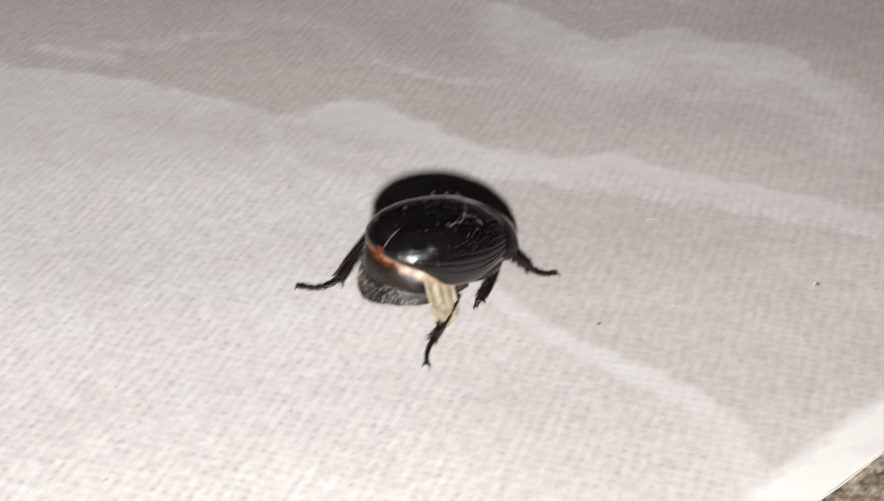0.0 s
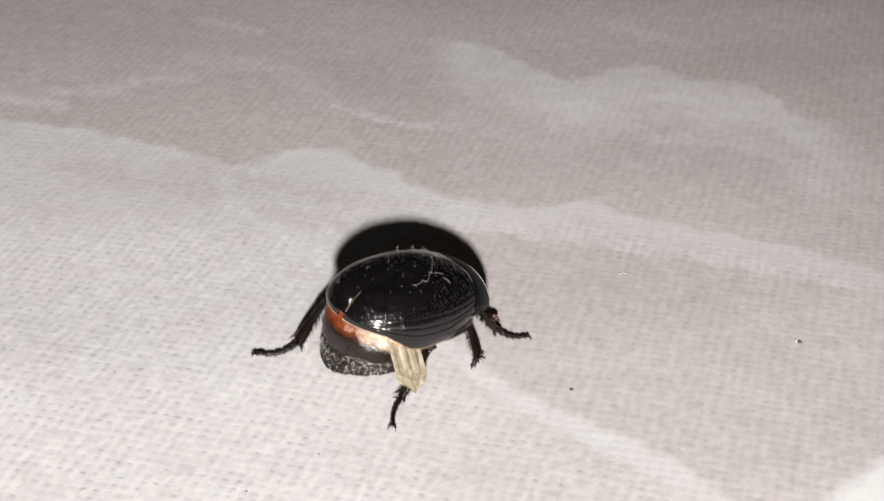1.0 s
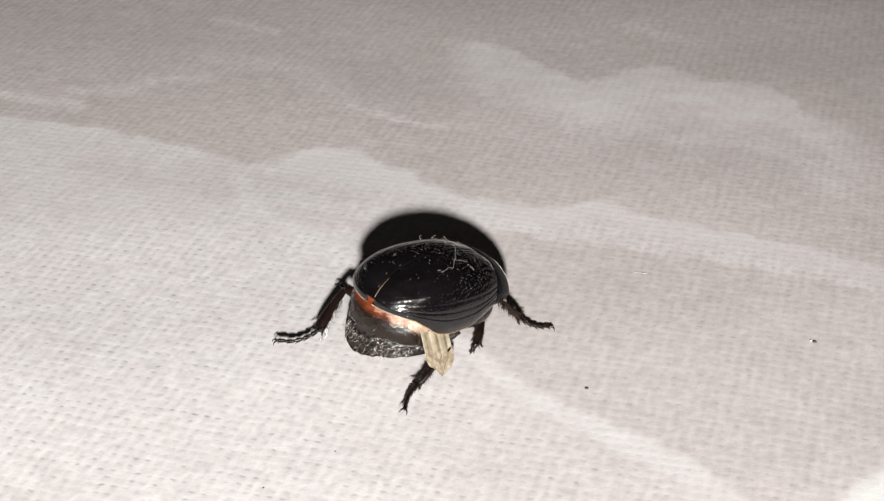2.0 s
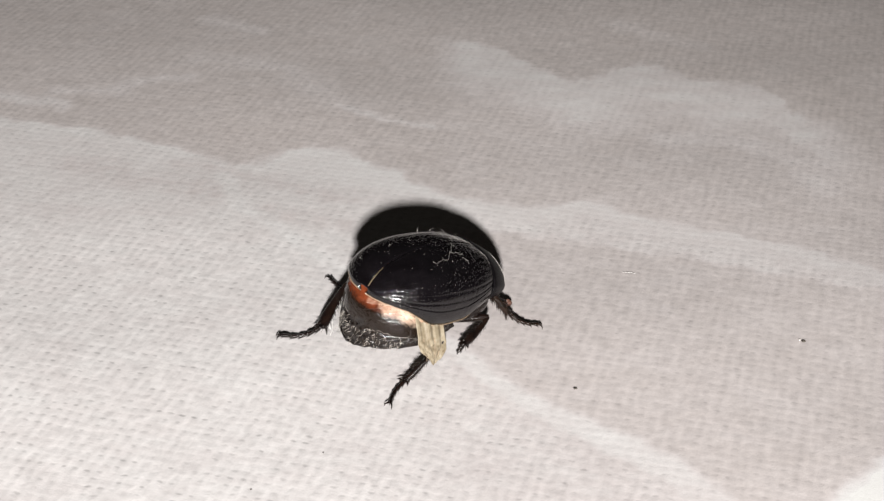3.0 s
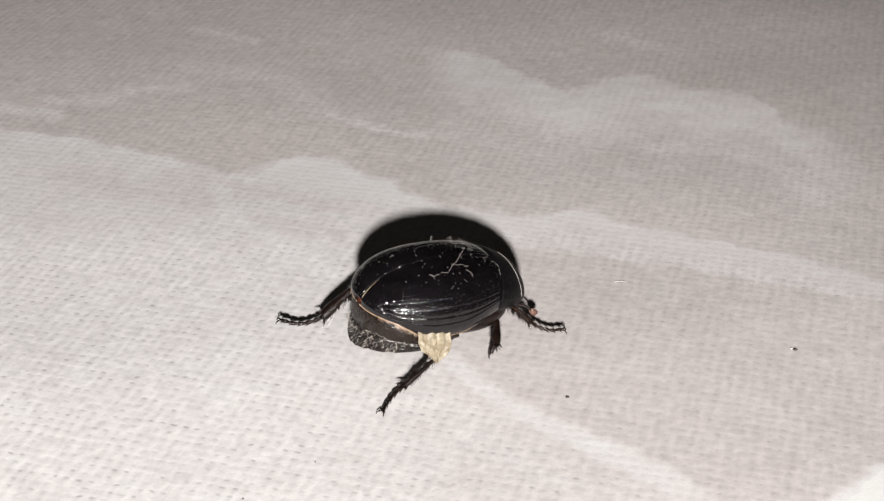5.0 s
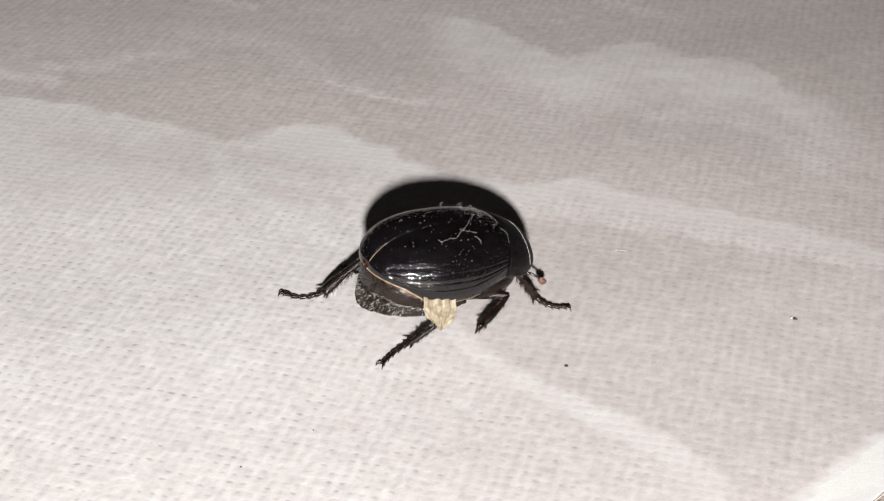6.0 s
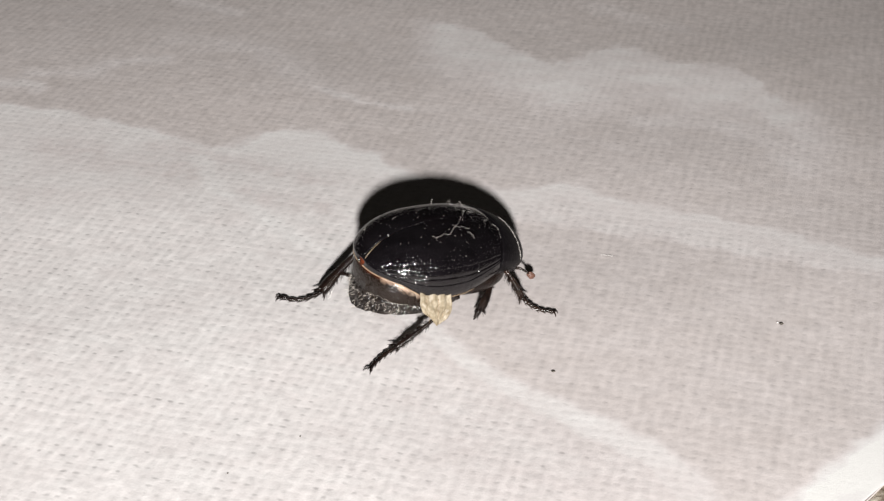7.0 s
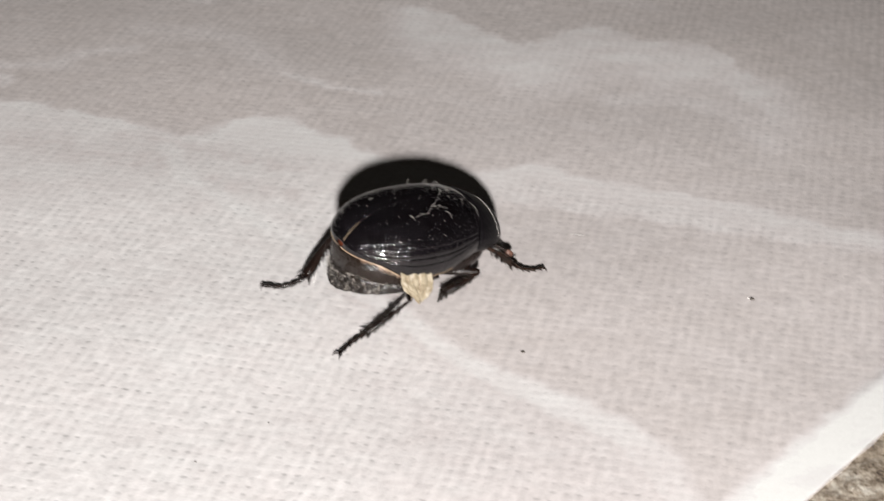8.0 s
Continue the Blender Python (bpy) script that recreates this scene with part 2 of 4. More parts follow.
# ---- mesh helpers (millimetres in, metres out) ----
def link_mesh(name, bm, mat, parent=None, label="", smooth=True):
    me = bpy.data.meshes.new(name)
    bmesh.ops.scale(bm, vec=(MM, MM, MM), verts=bm.verts)
    bm.to_mesh(me)
    bm.free()
    me.materials.append(mat)
    me.polygons.foreach_set("use_smooth", [smooth] * len(me.polygons))
    ob = new(name, me)
    if parent is not None:
        ob.parent = parent
    if label:
        ob["label"] = label
    return ob


def part(name, bm, mat, parent, label=""):
    return link_mesh(name, bm, mat, parent, label)


def grid_faces(bm, rows, closed=False):
    """Quads over rows of vertices."""
    for a, b in zip(rows, rows[1:]):
        n = len(a)
        for k in range(n if closed else n - 1):
            l = (k + 1) % n
            bm.faces.new((a[k], a[l], b[l], b[k]))


def tube(bm, path, radii, seg=8, flat=1.0):
    """A closed tube along a path; flat squeezes it across its own upright."""
    path = [Vector(p) for p in path]
    rows = []
    for i, p in enumerate(path):
        d = (path[min(i + 1, len(path) - 1)] - path[max(i - 1, 0)]).normalized()
        side = d.cross(Vector((0, 0, 1)))
        side = side.normalized() if side.length > 1e-4 else Vector((0, 1, 0))
        up = side.cross(d)
        r = radii[i] if isinstance(radii, (list, tuple)) else radii
        rows.append([bm.verts.new(p + r * (math.cos(a) * side * flat + math.sin(a) * up))
                     for a in (2 * math.pi * k / seg for k in range(seg))])
    grid_faces(bm, rows, closed=True)
    bm.faces.new(rows[0])
    bm.faces.new(rows[-1][::-1])


def ball(bm, centre, size, u=20, v=14, turn=None):
    m = Matrix.Translation(centre) @ (turn or Matrix()) @ Matrix.Diagonal((*size, 1))
    bmesh.ops.create_uvsphere(bm, u_segments=u, v_segments=v, radius=1.0, matrix=m)


# ---- ground and cloth ----
def build_ground():
    bm = bmesh.new()
    lines = [-3000, -1200, -400, -150, -60] + list(np.linspace(-20, 60, 161)) + [90, 160, 400, 1200, 3000]
    ylines = [-3000, -1200, -400, -150] + list(np.linspace(-70, -5, 131)) + [40, 160, 400, 1200, 3000]
    rows = []
    for y in ylines:
        row = []
        for x in lines:
            p = Vector((x * 0.55, y * 0.55, 0))
            z = -0.55 + 0.26 * noise.fractal(p * 1.9, 0.6, 2.0, 6)
            row.append(bm.verts.new((x, y, z if abs(x) < 100 and abs(y) < 100 else -0.62)))
        rows.append(row)
    grid_faces(bm, rows)
    ob = link_mesh("ground", bm, STONE)
    return tagged(ob, "rough grey-brown stone ground under the cloth", "ground", kind="structure")


def near_line(x, y, pts):
    best = np.full(x.shape, 1e9)
    for (ax, ay), (bx, by) in zip(pts, pts[1:]):
        dx, dy = bx - ax, by - ay
        u = np.clip(((x - ax) * dx + (y - ay) * dy) / (dx * dx + dy * dy), 0, 1)
        best = np.minimum(best, np.hypot(x - ax - u * dx, y - ay - u * dy))
    return best


def inside(x, y, pts):
    c = np.zeros(x.shape, bool)
    for (ax, ay), (bx, by) in zip(pts, pts[1:] + pts[:1]):
        if ay != by:
            c ^= ((ay > y) != (by > y)) & (x < (bx - ax) * (y - ay) / (by - ay) + ax)
    return c


def step(v, lo, hi):
    u = np.clip((v - lo) / (hi - lo), 0, 1)
    return u * u * (3 - 2 * u)


def wobble(x, y, size, seed):
    """A smooth uneven field of waves, about -1 to 1."""
    rng = np.random.default_rng(seed)
    out = np.zeros(x.shape)
    for _ in range(9):
        a, k, p = rng.uniform(0, 6.28), 6.28 / size * rng.uniform(0.6, 1.9), rng.uniform(0, 6.28)
        out += np.sin(k * (x * math.cos(a) + y * math.sin(a)) + p)
    return out / 4.5


# printed marbling: the edge of the light field, and veins
CREST = [(-80, 38), (-42.2, 28.6), (-38.9, 28.0), (-34.3, 26.6), (-29.6, 24.5), (-25.2, 22.3), (-19.5, 18.6), (-17.5, 19.2), (-15.7, 21.4), (-12.6, 22.5), (-9.4, 21.4),
         (-5.2, 17.1), (-2.1, 13.8), (0.9, 11.2), (4.8, 10.8), (8.6, 9.8), (11.1, 10.8), (12.6, 11.2), (14.0, 10.4), (15.2, 8.5), (19.8, 6.7), (24.2, 4.5),
         (28.5, 2.5), (30.1, 1.4), (35.2, -1.9), (60, -14)]
CREST_FOOT = [(60, -19), (34.2, -6.1), (31.4, -5.2), (23.1, -2), (16.7, 0.4), (12.2, 1.9), (7.7, 2.9), (4, 4.4), (-4, 4)]
HUMP = [(-17.5, 18.6), (-15.7, 21.5), (-12.6, 22.6), (-9.4, 21.5), (-5.2, 17.1), (-1.0, 13.2), (-2.5, 11.8), (-8, 13.6), (-13, 15.2)]
VEIN = [(-4, -9), (0.2, -13.7), (1.9, -16.5), (4.6, -20.2), (8.3, -23.7), (11.8, -26.8), (14.2, -29), (15.6, -31.2), (16.6, -33.4), (19, -46)]
VEIN_BACK = [(-20, 15.5), (-18.2, 10.2), (-13.6, 4.5), (-10.5, 0.4), (-7.6, -2.9), (-4, -9)]
CLOUD_TOP = [(-1.4, 51.7), (1.0, 50.5), (5.2, 48.0), (9.7, 41.9), (12.3, 38.6), (16.0, 40.8), (19.2, 43.6), (22.0, 42.7), (24.5, 39.8), (27.2, 38.6), (31.2, 38.2),
             (32.6, 33.5), (33.6, 30.2), (36.0, 28.6), (38.9, 27.0)]
CLOUD_LOBE = [(20.9, 23.9), (24.7, 24.5), (28.0, 22.6), (30.8, 20.8), (32.9, 18.3), (32.5, 13.6)]
STREAKS = [  # a line, its half width, how light, how soft
    ([(-26.5, 44.2), (-21.2, 43.3), (-16.9, 41.7), (-13.7, 36.8), (-10.6, 31.8)], 1.7, 0.22, 2.2),
    ([(-10.6, 31.8), (-7.7, 29.4), (-4.4, 27.5), (-1.5, 26.8)], 0.5, 0.42, 0.8),
    ([(-1.5, 26.8), (2.5, 26.4), (6.2, 23.8), (11.3, 21.3), (19, 17)], 1.1, 0.17, 1.6),
    ([(-46, 34.6), (-43.5, 34.0), (-41.0, 33.0), (-38.0, 31.9)], 1.1, 0.38, 1.0),
    ([(-39.3, 35.5), (-33.7, 35.6), (-31.4, 38.2), (-27.0, 39.0)], 1.0, 0.30, 1.3),
    ([(-26.5, 56.4), (-21.1, 52.8)], 1.4, 0.26, 1.4),
    ([(18.3, 54.6), (25.1, 49.4), (27.3, 47.7)], 1.4, 0.22, 1.6),
    ([(8.4, 33), (14, 29.5), (20, 27.5)], 1.6, 0.10, 2.0),
]
SHADES = [
    ([(-34.6, 17.9), (-30.9, 17.0), (-27.0, 15.0), (-23.9, 13.9), (-20.2, 12.5)], 1.7, 0.19, 1.8),
    ([(-24.5, 18.4), (-21.3, 17.4), (-17.1, 15.1), (-10.8, 11.4), (-8.9, 11.1)], 0.7, 0.20, 1.3),
    ([(-15.9, 8.9), (-12.4, 7.3), (-8.6, 5.7)], 1.3, 0.17, 1.6),
    ([(-42, 12.0), (-34, 9.0), (-28, 8.0)], 1.2, 0.08, 2.0),
]


def signed(x, y, pts):
    d = near_line(x, y, pts + pts[:1])
    return np.where(inside(x, y, pts), d, -d)


def print_and_falloff(x, y):
    """0: grey ground of the print, 1: white, with lamp falloff painted in; and how much of the weave shows through it.
    """
    wx = x + 0.55 * wobble(x, y, 5.0, 3) + 0.22 * wobble(x, y, 1.5, 4)
    wy = y + 0.45 * wobble(x, y, 5.0, 5) + 0.22 * wobble(x, y, 1.5, 6)
    d = signed(wx, wy, CREST + CREST_FOOT + VEIN + [(-80, -60)])
    soft = 0.9 + 0.8 * step(wobble(x, y, 9.0, 51), -0.4, 0.8)
    field = np.clip((d + 0.5 * soft) / (1.7 * soft), 0, 1)
    v = 0.07 + 0.44 * (1 - 0.30 * step(x, -14, 8) * step(-y, 4, 14)) * (1 - 0.22 * step(x, 2, 16)) * field * field * (3 - 2 * field)
    v -= 0.03 * step(y, -2, 10) * field
    edge = near_line(wx, wy, CREST)
    v += 0.09 * step(3.0 - edge, 0, 2.2) * step(d, -0.4, 0.9) * (1 - 0.4 * step(wobble(x, y, 6.0, 52), -0.3, 0.7))
    hump = step(signed(wx, wy, HUMP), -0.5, 0.9)
    v += 0.06 * hump
    vein = step(1.1 + 0.5 * step(-y, 18, 30) - near_line(x * 0.5 + wx * 0.5, y * 0.5 + wy * 0.5, VEIN), -1.0, 0.9)
    v = np.maximum(v, 0.54 * (1 - 0.25 * step(-y, 28, 33)) * vein)
    v = v + 0.12 * step(0.7 - near_line(x, y, VEIN_BACK), -0.8, 0.5)
    # clouds: a clear upper edge that fades towards its foot
    top = np.interp(wx, [p[0] for p in CLOUD_TOP], [p[1] for p in CLOUD_TOP]) + 0.5 * wobble(x, y, 2.5, 53)
    deep = top - wy
    cloud = step(deep, -0.7, 1.8) * (1 - 0.8 * step(deep, 8, 19)) * step(x, -3, 2) * (1 - step(x, 33, 40))
    cloud = cloud * (0.92 + 0.16 * wobble(x * 0.6, y, 5.0, 54))
    v = np.maximum(v, 0.06 + 0.44 * cloud)
    v = np.maximum(v, 0.06 + 0.27 * step(2.2 - near_line(wx, wy, CLOUD_LOBE), -1.6, 1.6))
    for line, wide, s, blur in STREAKS:
        v = np.maximum(v, 0.06 + s * step(wide - near_line(wx, wy, line), -blur, blur))
    # lamp falloff painted into the tone: darker to the far right and far end
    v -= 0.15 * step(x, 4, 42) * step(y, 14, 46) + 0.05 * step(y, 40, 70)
    for line, wide, s, blur in SHADES:
        v -= s * step(wide - near_line(wx, wy, line), -blur, blur) * (0.7 + 0.5 * wobble(x, y, 2.5, 55))
    v += 0.022 * wobble(x * 0.7 + y * 0.4, y, 3.0, 56) + 0.018 * wobble(x, y, 1.4, 57)
    a = radians(46.5)
    white = step((x - 20.96) * math.sin(a) - (y + 35.75) * math.cos(a) - 0.25 * wobble(x, y, 2.5, 8), -1.1, 0.9)
    band = step(4.5 - edge, 0, 2.5) * step(d, -0.3, 1.0) * step(x, 0, 5)
    weave = (1 - 0.40 * field * step(y, 0, 12)) * (1 - 0.72 * hump) * (1 - 0.55 * vein) * (1 - 0.5 * cloud) * (1 - 0.6 * band) * (1 - 0.93 * white)
    return np.maximum(v, 0.72 * white), weave


WEAVE = 0.84  # thread pitch
LEAN = radians(-15.0)


def build_cloth():
    h = WEAVE / 5
    s = np.concatenate([[-200, -150, -110], np.arange(-80, 62, h), [70, 90, 130]])
    r = np.concatenate([[-110, -80, -60], np.arange(-50, 32, h), np.arange(32, 92, WEAVE / 3), [110, 150, 200, 250]])
    S, R = np.meshgrid(s, r)
    rim = np.cos(LEAN) * S - np.sin(LEAN) * R, np.sin(LEAN) * S + np.cos(LEAN) * R
    X, Y = rim
    fine = (S > -80) & (S < 62) & (R > -50) & (R < 92)
    # plain weave of round threads, each a little off its line
    si = S / WEAVE + 0.10 * wobble(X, Y, 9, 11) + 0.08 * wobble(X * 0.3, Y * 3, 3, 12)
    ri = R / WEAVE + 0.10 * wobble(X, Y, 8, 13) + 0.08 * wobble(X * 3, Y * 0.3, 3, 14)
    i, j = np.floor(si), np.floor(ri)
    fs, fr = si - i, ri - j
    odd_i, odd_j = 1 - 2 * np.mod(i, 2), 1 - 2 * np.mod(j, 2)
    thick_w = 1 + 0.25 * np.sin(i * 12.9898) * np.sin(Y * 0.35 + i)
    thick_f = 1 + 0.25 * np.sin(j * 78.233) * np.sin(X * 0.35 + j)
    warp = 0.15 * thick_w * np.sqrt(np.clip(1 - (2 * fs - 1) ** 2, 0, 1)) + 0.035 * odd_i * np.cos(np.pi * (ri - 0.5))
    weft = 0.17 * thick_f * np.sqrt(np.clip(1 - (2 * fr - 1) ** 2, 0, 1)) - 0.07 * odd_j * np.cos(np.pi * (si - 0.5))
    cs, cr = si - np.round(si), ri - np.round(ri)
    pits = 0.12 * np.exp(-(cs / 0.25) ** 2 - (cr / 0.22) ** 2)
    Z = np.where(fine, 0.09 * np.maximum(warp, 0.10 * weft + 0.10) - 0.10 * pits, 0.01) - 0.02
    Z = Z + 0.12 * wobble(X, Y, 30, 21) * fine
    white_edge = -(X - 20.96) * math.sin(radians(46.5)) + (Y + 35.75) * math.cos(radians(46.5))
    Z = Z * (0.3 + 0.7 * step(white_edge, -0.6, 0.4))
    # the cut edge
    a = radians(46.5)
    D = -(X - 24.7) * math.sin(a) + (Y + 37.0) * math.cos(a)
    n, m = S.shape
    keep = D > 0
    face_keep = keep[:-1, :-1] | keep[1:, :-1] | keep[:-1, 1:] | keep[1:, 1:]
    off = np.where(D < 0, D, 0)
    X = X + off * math.sin(a)
    Y = Y - off * math.cos(a)
    Z = np.where(D < 0, -0.015, Z)
    idx = np.arange(n * m).reshape(n, m)
    quads = np.stack([idx[:-1, :-1], idx[:-1, 1:], idx[1:, 1:], idx[1:, :-1]], -1)[face_keep]
    used = np.unique(quads)
    lut = np.full(n * m, -1)
    lut[used] = np.arange(len(used))
    quads = lut[quads]
    co = np.stack([X, Y, Z], -1).reshape(-1, 3)[used] * MM
    me = bpy.data.meshes.new("cloth")
    me.vertices.add(len(co))
    me.vertices.foreach_set("co", co.astype(np.float32).ravel())
    me.loops.add(quads.size)
    me.loops.foreach_set("vertex_index", quads.astype(np.int32).ravel())
    me.polygons.add(len(quads))
    me.polygons.foreach_set("loop_start", np.arange(0, quads.size, 4, dtype=np.int32))
    me.polygons.foreach_set("use_smooth", np.ones(len(quads), bool))
    me.update(calc_edges=True)
    me.validate()
    tone_map, weave = print_and_falloff(co[:, 0] / MM, co[:, 1] / MM)
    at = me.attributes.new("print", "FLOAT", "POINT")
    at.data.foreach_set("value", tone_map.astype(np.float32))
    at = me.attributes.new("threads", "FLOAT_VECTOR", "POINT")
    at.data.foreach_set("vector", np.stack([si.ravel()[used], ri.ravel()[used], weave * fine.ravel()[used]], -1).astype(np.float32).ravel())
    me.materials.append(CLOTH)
    cloth = new("cloth", me)
    tagged(cloth, "woven off-white cloth with pale grey marbled print, lying flat", "cloth")
    # turned edge: a rounded cord of cloth along the cut
    bm = bmesh.new()
    ux, uy = math.cos(a), math.sin(a)
    tube(bm, [(24.7 + ux * t + 0.10 * math.sin(t * 1.7), -37.0 + uy * t, -0.13 + 0.01 * math.sin(t * 0.9)) for t in range(-120, 200, 2)], 0.05, 10)
    at = part("edge_roll", bm, CLOTH, cloth, "white unprinted cloth edge")
    a2 = at.data.attributes.new("print", "FLOAT", "POINT")
    a2.data.foreach_set("value", np.full(len(at.data.vertices), 0.05, np.float32))
    return cloth


# ---- the beetle: x forward, y to its left, origin on the cloth below its middle ----
LONG, WIDE, HIGH, MID = 6.9, 4.4, 3.25, 4.15
ARCH = 2.35  # the back is a little flatter than round across


def tail_bulge(x):
    """How much of the back's roundness the length takes up; blunter behind."""
    return (x / LONG) ** 2 if x > 0 else (-x / 6.72) ** 2.7


def dome(x, y):
    """Height of the back over its plan."""
    return MID + HIGH * math.sqrt(max(1 - tail_bulge(x) - abs(y / WIDE) ** ARCH, 0.0))


def half_width(x):
    """Half width of the closed wing cases."""
    cut = 0.022 + 0.015 * min(1, max(0, (-x - 3.0) / 3.0)) ** 2
    return WIDE * max(1 - tail_bulge(x) - cut, 0) ** (1 / ARCH)


def seam_dip(x, y):
    """The shallow trough along the seam, deeper towards the tail."""
    groove = 0.10 * math.exp(-(y / 0.07) ** 2)
    return (groove + 0.09 * math.exp(-(y / 0.5) ** 2) * min(1, max(0, (-x - 2.0) / 2.5))) * min(1, max(0, (x + 6.6) / 0.7))


def build_elytron(beetle, side):
    bm = bmesh.new()
    rows, rim = [], []
    nx, nk, tail, front = 250, 108, -6.62, 4.0
    for i in range(nx + 1):
        u = i / nx
        x = tail + (front - tail) * (0.35 * u * u + 0.65 * u) if u > 0 else tail
        w = max(half_width(x), 0.05)
        row = []
        fade = min(1, max(0, (x + 6.5) / 0.8)) * min(1, max(0, (front - x) / 0.5))
        for k in range(nk + 1):
            q = k / nk
            y = 0.012 + w * math.sin(q * math.pi / 2)
            line, across = math.floor(q * 9), ((q * 9.0) % 1) - 0.5
            along = ((x / 0.24 + 0.37 * line + 0.25 * math.sin(1.3 * x + 5 * line)) % 1) - 0.5
            pit = (0.004 + 0.020 * q ** 4) * math.exp(-(across / 0.16) ** 2) + (0.025 + 0.014 * noise.noise(Vector((3.1 * line, math.floor(x / 0.24), 7.0)))) * math.exp(-(across / 0.17) ** 2 - (along / 0.24) ** 2)
            pit += 0.012 * max(0, noise.noise(Vector((x * 4.6, y * 4.6, 3.0)))) * (1 if abs(across) > 0.2 else 0.3)
            xb = x - 0.07 * y * y * u ** 3
            z = dome(xb, y)
            xb -= 0.16 * max(0, -x - 5.6) ** 2
            out = Vector((xb / LONG ** 2, y / WIDE ** 2, (z - MID) / HIGH ** 2)).normalized() * pit * fade * (1 if q > 0.04 else 0) * (1 + 1.0 * q ** 5)
            xb, y, z = xb - out.x, y - out.y, z - out.z
            z -= seam_dip(x, y)
            row.append(bm.verts.new((xb, side * y, z)))
        deep = 1.05 * min(1, max(0.38, (x + 6.3) / 3.0))
        z0, y0 = row[-1].co.z, abs(row[-1].co.y)
        for j in range(1, 6):
            f = j / 5
            row.append(bm.verts.new((row[nk].co.x, side * (y0 + 0.08 * math.sin(f * 2.2) - 0.18 * f * f), z0 - deep * f)))
        rim.append(row[-1].co.copy())
        rows.append(row)
    grid_faces(bm, rows)
    if side > 0:
        bmesh.ops.reverse_faces(bm, faces=bm.faces)
    shell = part("wing_case", bm, SHELL, beetle, "glossy black grooved wing case")
    solid = shell.modifiers.new("thickness", "SOLIDIFY")
    solid.thickness, solid.offset = 0.09 * MM, -1
    bm = bmesh.new()
    rim = [p for p in rim if p.x < 0.6]
    tube(bm, [tuple(p) for p in rim], [0.05 - 0.042 * min(1, max(0, (p.x + 4.0) / 4.5)) for p in rim], 6)
    part("rim", bm, MARGIN, shell, "thin tan rim")
    if side < 0:
        bm = bmesh.new()
        seam = [(x - 0.16 * max(0, -x - 5.6) ** 2, -0.04 - 0.22 * ((-x - 4.9) / 1.7) ** 2, dome(x, 0.04 + 0.22 * ((-x - 4.9) / 1.7) ** 2) - seam_dip(x, 0.15) + 0.002) for x in np.linspace(-6.56, -5.5, 24)]
        tube(bm, seam, [0.024 - 0.020 * k / 23 for k in range(24)], 6)
        part("seam_rim", bm, MARGIN, shell, "tan edge of the seam")
    return shell


def build_pronotum(beetle):
    bm = bmesh.new()
    rows = []
    nx, nk = 34, 60
    for i in range(nx + 1):
        u = i / nx
        x = 3.97 + 2.5 * u
        w = min(3.82 * (1 - 0.44 * u ** 2.0), 4.68 * math.sqrt(1 - (x / 7.15) ** 2))
        row = []
        top = []
        for k in range(-nk, nk + 1):
            q = k / nk
            y = w * math.sin(q * math.pi / 2)
            xb = x - 0.07 * y * y * (1 - u) ** 2
            z = MID + 0.06 + HIGH * math.sqrt(max(0.003, 1 - (xb / 7.15) ** 2 - (y / 4.75) ** 2))
            z -= 0.10 * math.exp(-(u / 0.04) ** 2) + 0.25 * math.exp(-((1 - u) / 0.06) ** 2)
            top.append((xb, y, z))
        if i == round(0.62 * nx):
            collar = [(x, y, z + 0.01) for x, y, z in top]
        first, last = top[0], top[-1]
        deep = 1.55 - 0.5 * u
        lower = [(first[0], first[1] + 0.62 * f * f - 0.07 * math.sin(3 * f), first[2] - deep * f) for f in (1, 0.75, 0.5, 0.25)]
        upper = [(last[0], last[1] - 0.62 * f * f + 0.07 * math.sin(3 * f), last[2] - deep * f) for f in (0.25, 0.5, 0.75, 1)]
        rows.append([bm.verts.new(p) for p in lower + top + upper])
    grid_faces(bm, rows)
    bmesh.ops.reverse_faces(bm, faces=bm.faces)
    ob = part("pronotum", bm, DULL_SHELL, beetle, "smooth black neck shield")
    solid = ob.modifiers.new("thickness", "SOLIDIFY")
    solid.thickness, solid.offset = 0.1 * MM, -1
    bm = bmesh.new()
    tube(bm, collar, 0.013, 6)
    part("rim", bm, LINT, ob, "thin pale front rim")
    return ob


